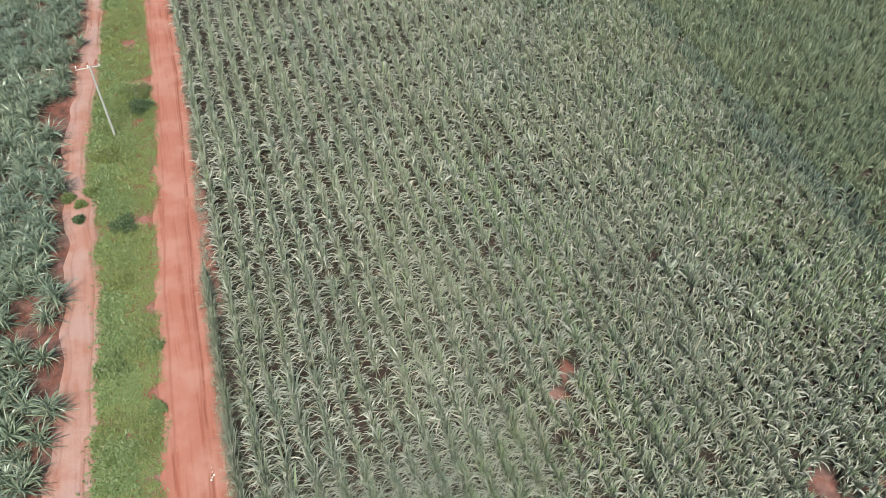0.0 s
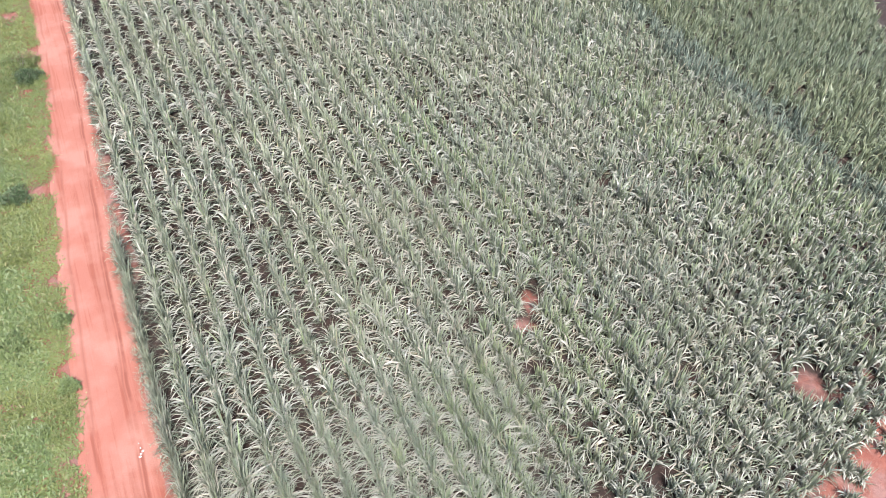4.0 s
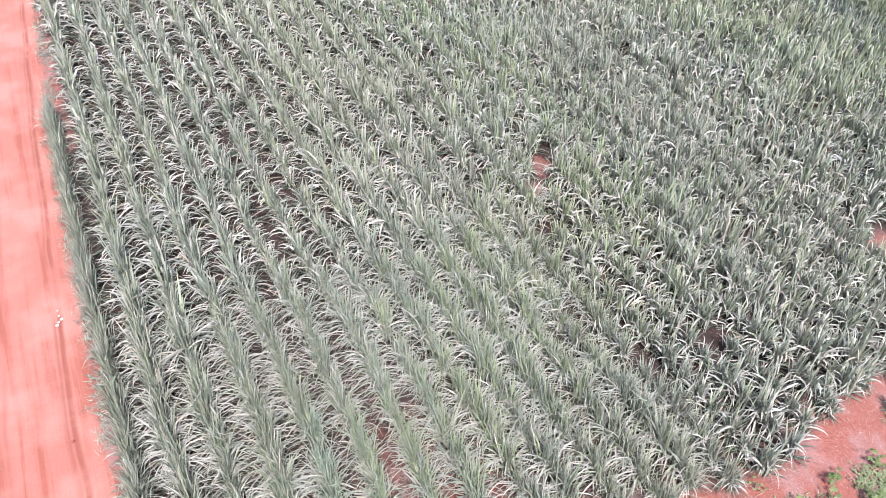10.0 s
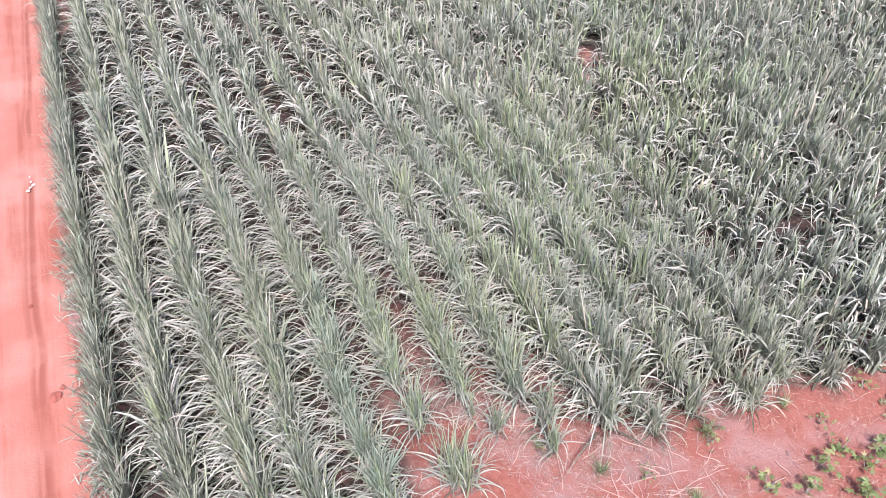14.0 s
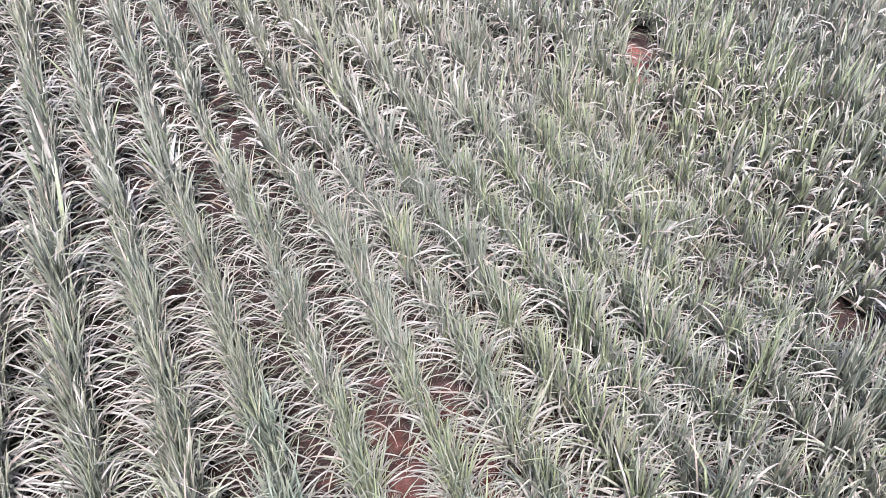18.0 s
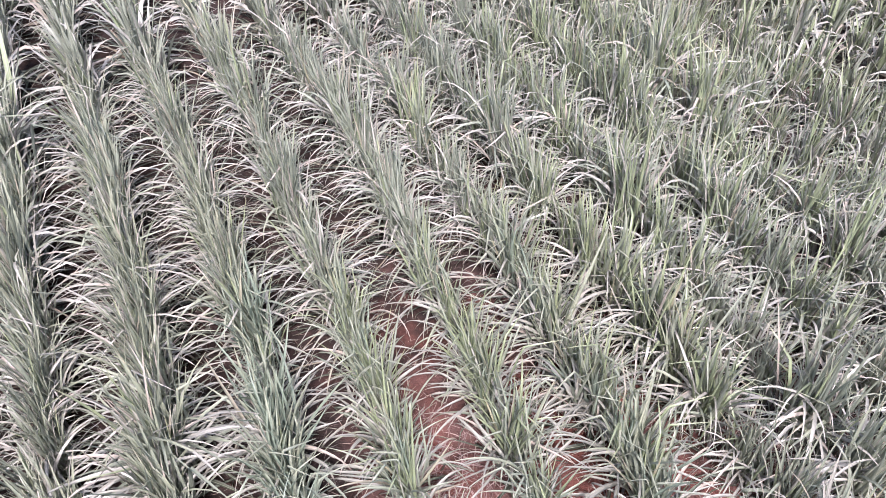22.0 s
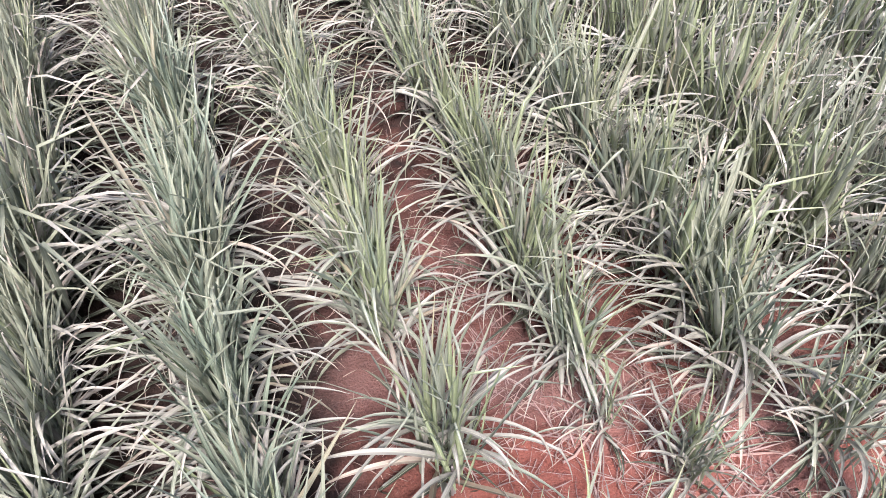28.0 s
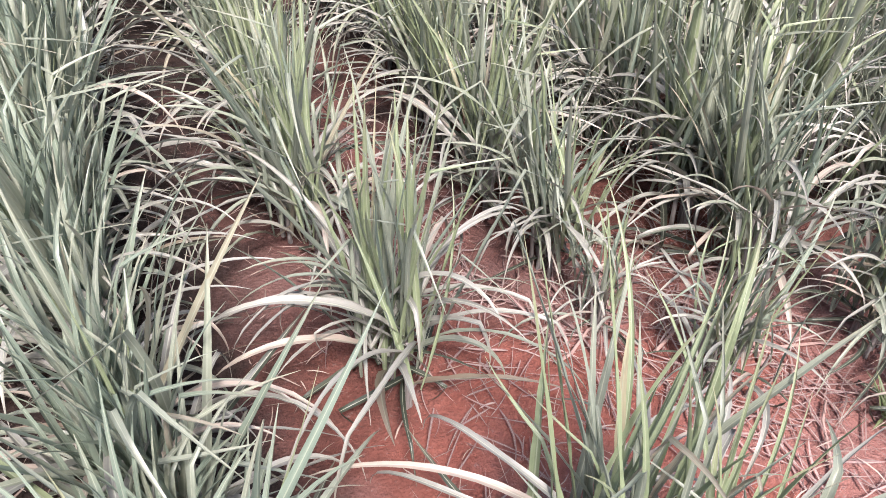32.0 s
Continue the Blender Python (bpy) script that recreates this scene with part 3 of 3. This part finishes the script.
def one_leaf(seed, up, low=False, material=None):
    rng = np.random.default_rng(seed)
    a = lambda lo, hi: np.array([rng.uniform(lo, hi)])
    if up:
        args = (a(1.08, 1.57), a(0.0, 0.50), a(1.4, 2.8), a(0.80, 1.42))
    else:
        args = (a(0.7, 1.3), a(1.1, 2.4), a(1.0, 2.0), a(0.58, 1.22))
    if low:
        args = (a(0.15, 0.7), a(0.3, 1.2), a(1.0, 2.0), a(0.6, 1.1))
    kink = np.array([rng.uniform(0.7, 2.0) if rng.random() < 0.24 else 0.0])
    v, q, uv = blades(np.array([[0.0, 0.0, 0.6]]), np.zeros(1), *args, a(0.020, 0.044), kink, np.array([rng.normal(0, 0.6)]), 14, 5, 0.28, np.array([rng.normal(0, 0.5)]), 0.22)
    v[:, 2] -= 0.6
    return grid_mesh("leaf", v, q, uv, M_CANE_LOW if low else material or M_CANE_SAGE if up or rng.random() < 0.30 else M_CANE_WORN)


UPRIGHT = [one_leaf(300 + i, True, False, M_CANE_SAGE) for i in range(24)]
LIME = [one_leaf(340 + i, True, False, M_CANE_LIME) for i in range(16)]
FRESH = [one_leaf(360 + i, True, False, M_CANE_FRESH) for i in range(16)]
ARCHING = [one_leaf(400 + i, False) for i in range(30)]
# Low blades wear the dark colour that carries the clump's inner shade.
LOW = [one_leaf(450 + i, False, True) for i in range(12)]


def plant_near():
    """Clumps that the camera comes down to: every stalk and every blade is a part of its own."""
    rng = random.Random(11)
    for x, y, s in (c for c in CANE if tier(c[0], c[1]) == 0):
        root = tagged(new("sugarcane_plant"), CANE_LABEL, "sugarcane plant", "sugarcane plants in the near rows")
        root.matrix_basis = pose(x, y, ground_height(x, y) - 0.02, -9)
        for _ in range(9):
            ob = part("stalk", rng.choice(CULMS), root)
            ob.matrix_basis = pose(rng.gauss(0, 0.055) * s, rng.gauss(0, 0.10) * s, 0, 0, 0, rng.uniform(0, 360))
            ob.scale = (s * 0.75, s * 0.75, s * 1.1)
        lime = 0.45 if 5.3 < x < 7.2 else 0.25 if x > 5 else 0.05
        fresh = 0.65 if x < 5 else 0.0 if y < 2.7 else 0.15
        lime = 0.6 if y < 2.7 else lime
        for i in range(int((60 if y < 2.45 and x < 6.6 else 122) * min(1.1, s) ** 1.5)):
            kind = rng.random()
            up, low = kind < 0.56, kind > 0.92
            turn = rng.uniform(0, 360) if up else rng.choice((0, 180)) + rng.gauss(0, 64)
            z = rng.uniform(0.03, 0.15) * s if low else rng.uniform(0.10, 0.44) * s
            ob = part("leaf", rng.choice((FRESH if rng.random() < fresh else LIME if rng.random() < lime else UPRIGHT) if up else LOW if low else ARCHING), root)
            k = s * rng.uniform(0.85, 1.12)
            ob.matrix_basis = pose(rng.gauss(0, 0.07) * s, rng.gauss(0, 0.135) * s, z, 0, 0, turn)
            ob.scale = (k, k * (1.2 if x < 5 else 1.0 if up else 1.15), k)


plant_near()


# ---------------------------------------------------------------- field beyond the track
def far_side_field():
    out, y = [], 12.0
    while y < 66:
        x = -18.0
        while x < track_left(y) - 0.3:
            px, py = x + random.gauss(0, 0.18), y + random.gauss(0, 0.2)
            bare = noise.noise(Vector((px * 0.4, py * 0.4, 12)))
            open_patch = min(((px + 9.0) / 1.3) ** 2 + ((py - 24) / 4.0) ** 2, ((px + 8.1) / 1.3) ** 2 + ((py - 42.3) / 1.3) ** 2)
            if bare > -0.45 and random.random() > (0.04 if open_patch > 1 else 0.5):
                out.append((px, py, 1.12 + 0.2 * noise.noise(Vector((px, py, 3))) + random.gauss(0, 0.08)))
            x += random.uniform(0.85, 1.25)
        y += 0.9
    return out


def tufts(name, spots, count, height, wide, material, label, category, spread=0.14):
    """Low herbs and grass: short blades that fan out from many roots."""
    pts = np.repeat(np.array(spots), count, 0)
    n = len(pts)
    pts[:, :2] += RNG.normal(0, spread, (n, 2))
    size = height * RNG.uniform(0.5, 1.3, n)
    v, q, uv = blades(pts, RNG.uniform(-3.1, 3.1, n), RNG.uniform(0.4, 1.4, n), RNG.uniform(0.2, 1.4, n), np.ones(n), size,
                      wide * RNG.uniform(0.6, 1.4, n), np.zeros(n), RNG.normal(0, 0.6, n), 3, 2, 0.15)
    return tagged(new(name, grid_mesh(name, v, q, uv, material)), label, category, kind="stuff")


mass("sugarcane_crop", far_side_field(), 84, 4, 2, 1.9, M_CANE_DARK, "dense dark green sugarcane beside the muddy track", M_CANE_FAR, M_CANE_DARK, 1.15, 0.25, 0.35, 0.8, 0.3)

verge = []
y = 10.0
while y < 66:
    a, b = track_right(y) + 0.05, road_left(y) + 0.1
    for _ in range(int((b - a) * 6.5)):
        x = random.uniform(a, b)
        verge.append((x, y + random.uniform(0, 0.2), ground_height(x, y) - 0.03))
    y += 0.2
patchy = lambda p, seed, scale: noise.noise(Vector((p[0] * scale, p[1] * scale, seed)))
low_herb = [p for p in verge if patchy(p, 21, 0.5) > -0.35]
tall_herb = [p for p in verge if patchy(p, 22, 0.35) > 0.12]
dark_herb = [p for p in verge if patchy(p, 23, 0.45) > 0.04 or random.random() < 0.12]
tufts("verge_weeds", low_herb, 16, 0.15, 0.055, M_WEED, "bright yellow-green low weeds between the roads", "weeds")
tufts("verge_grass", tall_herb, 9, 0.30, 0.04, M_WEED, "taller yellow-green grass in the verge", "grass", 0.2)
tufts("verge_herbs", [p for p in dark_herb if p[0] < (track_right(p[1]) + 2 * road_left(p[1])) / 3], 16, 0.24, 0.075, M_BROAD, "darker leafy herbs in the verge", "herbs", 0.2)
edge = [(road_right(y) + random.gauss(0.15, 0.12), y, -0.03) for y in np.arange(4, 66, 0.07) if noise.noise(Vector((3, y * 0.5, 0))) > -0.2]
tufts("roadside_grass", edge, 7, 0.26, 0.018, M_CANE_FRESH, "thin green grass along the road edge", "grass", 0.1)


def pole():
    root = tagged(new("utility_pole"), "pale weathered utility pole with a crossarm, standing in the verge", "utility pole")
    root.matrix_basis = pose(-4.35, 41.27, 0.0)
    bm = bmesh.new()
    tube(bm, (0, 0, -0.2), (-0.08, 0, 5.6), 0.085, 0.055, 12)
    part("post", bm_mesh("post", bm, M_POLE), root)
    bm = bmesh.new()
    bmesh.ops.create_cube(bm, size=1, matrix=Matrix.Translation((-0.2, 0.1, 5.42)) @ Matrix.Rotation(radians(8), 4, "Z") @ Matrix.Diagonal((1.5, 0.05, 0.06, 1)))
    bmesh.ops.bevel(bm, geom=bm.edges[:], offset=0.01, segments=1, affect="EDGES")
    arm = part("crossarm", bm_mesh("crossarm", bm, M_POLE), root)
    for x in (-0.88, -0.2, 0.48):
        bm = bmesh.new()
        tube(bm, (x, 0.1, 5.47), (x, 0.1, 5.55), 0.02, 0.02, 8)
        tube(bm, (x, 0.1, 5.55), (x, 0.1, 5.62), 0.035, 0.025, 10)
        part("insulator", bm_mesh("insulator", bm, M_GLAZE), arm, "white porcelain insulator")


pole()


# ---------------------------------------------------------------- headland: straw, sticks, weeds
def straw():
    spots = []
    while len(spots) < 12000:
        x, y = random.uniform(3.5, 26), random.uniform(-3, 9)
        dense = bareness(x, y)
        if random.random() < 0.18 + 0.9 * dense * (0.4 + noise.noise(Vector((x * 0.8, y * 0.8, 2)))):
            spots.append((x, y, ground_height(x, y) - 0.012))
    n = len(spots)
    v, q, uv = blades(np.array(spots), RNG.uniform(-3.1, 3.1, n), RNG.normal(0.02, 0.05, n), RNG.normal(0, 0.12, n), np.ones(n), RNG.uniform(0.04, 0.24, n),
                      RNG.uniform(0.003, 0.010, n), np.zeros(n), RNG.normal(0, 0.5, n), 3, 2, 0.3, RNG.normal(0, 0.5, n))
    v[:, 2] = np.maximum(v[:, 2], 0) + np.repeat([p[2] + 0.012 for p in spots], 8) * (v[:, 2] <= 0.04)
    tagged(new("straw_litter", grid_mesh("straw_litter", v, q, uv, M_STRAW)), "broken dry cane blades strewn over the red earth", "straw", kind="stuff")


straw()


def trash_bed():
    """Longer torn blades, bleached pinkish, that lie thick between the last clumps."""
    spots = []
    while len(spots) < 4200:
        x, y = random.uniform(4.8, 12.5), random.uniform(-0.2, 6.0)
        if random.random() < 0.15 + 1.2 * noise.noise(Vector((x * 0.9, y * 0.9, 31))) + 0.3 * (7.0 < x < 10.5 and y < 3.6) + 0.6 * (6.4 < x < 7.9 and 2.5 < y < 4.0):
            spots.append((x, y, 0.03))
    n = len(spots)
    v, q, uv = blades(np.array(spots), RNG.uniform(-3.1, 3.1, n), RNG.normal(0.03, 0.08, n), RNG.normal(0, 0.2, n), np.ones(n), RNG.uniform(0.10, 0.42, n),
                      RNG.uniform(0.004, 0.014, n), np.zeros(n), RNG.normal(0, 0.7, n), 5, 2, 0.3, RNG.normal(0, 0.6, n))
    v[:, 2] += np.repeat([ground_height(x, y) - 0.045 + 0.02 * random.random() for x, y, _ in spots], 12)
    tagged(new("trash_blades", grid_mesh("trash_blades", v, q, uv, M_TRASH)), "bleached pinkish cane trash lying between the last clumps", "straw", kind="stuff")


trash_bed()


def dry_stick(x, y, length, turn, thick):
    root = tagged(new("dry_stalk"), "dry pinkish cane stalk lying on bare earth", "dry stalk", "dry stalks on the headland")
    bm = bmesh.new()
    k = 4
    for i in range(k):
        a, b = -0.5 + i / k, -0.5 + (i + 1) / k
        tube(bm, (a * length, 0.03 * math.sin(5 * a), 0.012), (b * length, 0.03 * math.sin(5 * b), 0.012), thick * (1.1 - 0.3 * i / k), thick * (0.95 - 0.3 * i / k), 6)
    part("stalk", bm_mesh("stalk", bm, M_STICK), root)
    root.matrix_basis = pose(x, y, ground_height(x, y) - 0.012, 0, 0, turn)


for i in range(38):
    dry_stick(random.gauss(9.3, 0.9), random.gauss(0.9, 0.6), random.uniform(0.35, 1.0), random.uniform(0, 180), random.uniform(0.006, 0.012))
for i in range(14):
    dry_stick(random.uniform(7, 15), random.uniform(-0.4, 1.4), random.uniform(0.3, 0.7), random.uniform(0, 180), random.uniform(0.006, 0.012))
for x, y, l, a in ((7.25, 3.35, 0.7, 20), (7.5, 3.1, 0.5, 60), (7.7, 2.9, 0.6, -30), (8.2, 2.95, 0.5, 100), (7.3, 2.4, 0.55, 35), (6.6, 3.45, 0.4, 10)):
    dry_stick(x, y, l, a, 0.010)


def lobed_leaf(seed):
    """A palmate leaf with five toothed lobes, cupped a little."""
    rng = random.Random(seed)
    bm = bmesh.new()
    c = bm.verts.new((0, 0, 0))
    ring = []
    lobes = (-2.0, -1.05, 0.0, 1.05, 2.0)
    for i, a in enumerate(lobes):
        r = (0.62, 0.85, 1.0, 0.85, 0.62)[i] * rng.uniform(0.9, 1.1)
        for da, k in ((-0.42, 0.42), (-0.2, 0.8), (0.0, 1.0), (0.2, 0.8)):
            rr = r * k
            ring.append(bm.verts.new((rr * math.cos(a + da) + 0.12, rr * math.sin(a + da), -0.22 * rr * rr + 0.03 * rng.random())))
    for a, b in zip(ring, ring[1:]):
        bm.faces.new((c, a, b))
    layer = bm.loops.layers.uv.new("uv")
    for f in bm.faces:
        for l in f.loops:
            l[layer].uv = (0.2 + 0.1 * l.vert.co.y, 0.3 * l.vert.co.x)
    return bm_mesh("leaf", bm, M_BROAD)


LOBED = [lobed_leaf(700 + i) for i in range(6)]


def weed(x, y, size, seed):
    rng = random.Random(seed)
    root = tagged(new("broadleaf_weed"), "bright green broad-leaved weed on the bare headland", "weed", "weeds on the headland")
    root.matrix_basis = pose(x, y, ground_height(x, y) - 0.03)
    bm = bmesh.new()
    tips = []
    for i in range(4):
        a, h = rng.uniform(0, 6.28), size * rng.uniform(0.5, 1.0)
        tip = (0.35 * size * math.cos(a), 0.35 * size * math.sin(a), h)
        tube(bm, (0, 0, -0.03), tip, 0.012, 0.006, 5)
        tips.append(tip)
    part("stem", bm_mesh("stem", bm, M_CULM), root, "thin green stems")
    for i in range(18):
        t = rng.choice(tips)
        f = rng.uniform(0.45, 1.0)
        ob = part("leaf", rng.choice(LOBED), root)
        ob.matrix_basis = pose(t[0] * f + rng.gauss(0, 0.11), t[1] * f + rng.gauss(0, 0.11), t[2] * f + rng.uniform(0, 0.08), rng.gauss(0, 18), rng.gauss(8, 18), rng.uniform(0, 360))
        k = size * rng.uniform(0.16, 0.32)
        ob.scale = (k, k, k)


WEEDS = ((18.6, -1.7, 0.8), (13.9, -2.3, 0.8), (16.1, -2.6, 0.8), (12.9, -2.6, 0.8), (14.8, -1.0, 0.7), (15.1, -2.1, 0.8), (13.7, -0.8, 0.6), (16.0, -1.3, 0.7), (17.1, -1.4, 0.7), (11.1, 1.0, 0.35), (11.4, -0.3, 0.5), (12.1, -0.7, 0.55), (12.8, -0.4, 0.6), (13.5, -0.3, 0.55), (13.2, -1.2, 0.75), (14.2, -0.7, 0.7), (14.9, -0.2, 0.6), (14.4, -1.6, 0.8),
         (15.6, -0.5, 0.8), (16.3, 0.1, 0.6), (16.6, -0.8, 0.8), (15.4, -1.5, 0.8), (17.4, -0.3, 0.7), (17.9, -1.2, 0.8), (12.4, -1.7, 0.7), (10.4, -1.3, 0.5), (13.6, 0.35, 0.35), (15.2, 0.6, 0.35),
         (9.4, 0.9, 0.28), (16.9, -1.9, 0.8), (19.0, -0.5, 0.7), (20.5, 0.1, 0.5), (22.9, 0.9, 0.45))
for i, (x, y, k) in enumerate(w for w in WEEDS if w[1] < -0.25 or w[2] < 0.4):
    weed(x, y, k * 0.72, 800 + i)


# ---------------------------------------------------------------- verge: shrubs, stump, rubbish
def shrub(x, y, radius, height, seed, material, label):
    root = tagged(new("shrub"), label, "shrub")
    root.matrix_basis = pose(x, y, ground_height(x, y) - 0.03)
    rng = random.Random(seed)
    bm, ends = bmesh.new(), []
    for i in range(9):
        a, r = rng.uniform(0, 6.28), radius * rng.uniform(0.2, 0.75)
        tip = (r * math.cos(a), r * math.sin(a), height * rng.uniform(0.5, 0.9))
        tube(bm, (0, 0, -0.05), tip, 0.03, 0.008, 6)
        ends.append(tip)
    part("branches", bm_mesh("branches", bm, M_STUMP), root)
    gen, n = np.random.default_rng(seed), 900
    a, r = gen.uniform(0, 6.28, n), radius * np.sqrt(gen.random(n))
    lump = 1 + 0.25 * np.sin(3 * a + seed) + 0.15 * np.sin(7 * a)
    z = height * (0.25 + 0.75 * gen.random(n)) * (1 - 0.6 * (r / radius) ** 2)
    pts = np.stack([r * np.cos(a) * lump, r * np.sin(a) * lump, z], -1)
    v, q, uv = blades(pts, gen.uniform(-3.1, 3.1, n), gen.uniform(-0.2, 1.2, n), gen.uniform(0, 1.2, n), np.ones(n), gen.uniform(0.10, 0.24, n), gen.uniform(0.04, 0.09, n), np.zeros(n), gen.normal(0, 0.5, n), 2, 2, 0.1)
    part("leaves", grid_mesh("leaves", v, q, uv, material), root)


shrub(-2.75, 45.6, 1.0, 1.1, 31, M_WEED, "rounded yellow-green bush in the weedy verge")
# Dark bush added where the shadow of the rounded bush lies.
shrub(-2.55, 43.9, 0.75, 0.7, 32, M_SHRUB, "dark low bush put in for the shadow of the bush behind")
# Two small dark bushes added in place of shadows that notch the road edge.
shrub(-3.15, 23.1, 0.38, 0.5, 33, M_BROAD, "dark green bush put in for a shadow on the road edge")
shrub(-3.25, 19.35, 0.34, 0.45, 34, M_BROAD, "dark green bush put in for a shadow on the road edge")
shrub(-5.3, 22.4, 0.8, 0.6, 35, M_BROAD, "dark green bush at the edge of the muddy track")
shrub(-5.0, 39.2, 0.8, 0.6, 36, M_WEED, "leafy green bush at the foot of the pole")
shrub(-6.7, 33.6, 0.26, 0.3, 37, M_SHRUB, "small dark bush on the muddy track")
shrub(-6.0, 35.9, 0.36, 0.4, 38, M_WEED, "small dark bush at the edge of the track")
shrub(-7.3, 35.6, 0.36, 0.4, 39, M_WEED, "small dark bush at the edge of the track")
shrub(-6.6, 34.9, 0.28, 0.3, 40, M_WEED, "small green bush on the muddy track")
shrub(-4.6, 28.0, 0.6, 0.5, 41, M_WEED, "low green bush in the weedy verge")
shrub(-4.2, 32.5, 0.7, 0.5, 42, M_SHRUB, "dark patch of low bush in the verge")


def rubbish():
    rng = random.Random(5)
    root = tagged(new("litter"), "scraps of crumpled white litter lying on the road", "litter")
    root.matrix_basis = pose(-1.18, 15.05, ground_height(-1.18, 15.05) + 0.03)
    for i in range(5):
        bm = bmesh.new()
        w = rng.uniform(0.02, 0.045)
        g = [[bm.verts.new(((i2 - 1) * w, (j2 - 1) * w, rng.uniform(0.0, 0.035))) for j2 in range(3)] for i2 in range(3)]
        for a in range(2):
            for b in range(2):
                bm.faces.new((g[a][b], g[a + 1][b], g[a + 1][b + 1], g[a][b + 1]))
        ob = part("scrap", bm_mesh("scrap", bm, M_LITTER), root)
        ob.matrix_basis = pose(rng.gauss(0, 0.07), rng.gauss(0, 0.2), 0.0, 0, 0, rng.uniform(0, 90))


rubbish()


def clod(x, y, size, seed):
    bm = bmesh.new()
    bmesh.ops.create_icosphere(bm, subdivisions=3, radius=size)
    for v in bm.verts:
        v.co *= 1 + 0.45 * noise.noise(v.co * 3 / size * 0.4 + Vector((seed, 0, 0)))
        v.co.z *= 0.55
    ob = tagged(new("clod", bm_mesh("clod", bm, M_CLOD)), "lump of dark red earth lying on the road", "clod of earth")
    ob.matrix_basis = pose(x, y, ground_height(x, y) + 0.03)


clod(-1.0, 7.5, 0.12, 1)
clod(-0.85, 7.7, 0.06, 2)
clod(-1.35, 10.4, 0.05, 3)


# low feathery weeds that spread over the headland
mat = []
while len(mat) < 1000:
    x, y = random.uniform(10.2, 21), random.uniform(-6, 0.6)
    if noise.noise(Vector((x * 0.55, y * 0.55, 14))) > 0.12 + 0.35 * max(0.0, y + 0.7) + 0.3 * max(0.0, 12 - x):
        mat.append((x, y, ground_height(x, y) - 0.03))
tufts("headland_weeds", mat, 7, 0.20, 0.04, M_FEATHER, "pale green feathery weeds spreading over bare earth", "weeds", 0.13)


def grass_tuft(x, y, size, seed):
    gen, n = np.random.default_rng(seed), 46
    pts = np.stack([gen.normal(0, 0.06 * size, n), gen.normal(0, 0.06 * size, n), np.zeros(n)], -1)
    v, q, uv = blades(pts, gen.uniform(-3.1, 3.1, n), gen.uniform(0.8, 1.5, n), gen.uniform(0.1, 1.0, n), np.ones(n), gen.uniform(0.3, 0.6, n) * size, gen.uniform(0.01, 0.02, n), np.zeros(n), gen.normal(0, 0.4, n), 4, 2, 0.2)
    ob = tagged(new("grass_tuft", grid_mesh("grass_tuft", v, q, uv, M_FEATHER)), "small upright tuft of green grass on bare earth", "grass tuft", "grass tufts on the headland")
    ob.matrix_basis = pose(x, y, ground_height(x, y) - 0.03)


for i, (x, y, k) in enumerate(((11.14, 1.22, 0.9), (8.62, 1.35, 0.8), (7.75, 2.35, 0.5), (13.2, 1.0, 0.7), (10.0, 0.1, 0.6), (16.0, 0.9, 0.7), (8.5, 2.9, 0.4), (7.4, 3.2, 0.35))):
    grass_tuft(x, y, k, 900 + i)
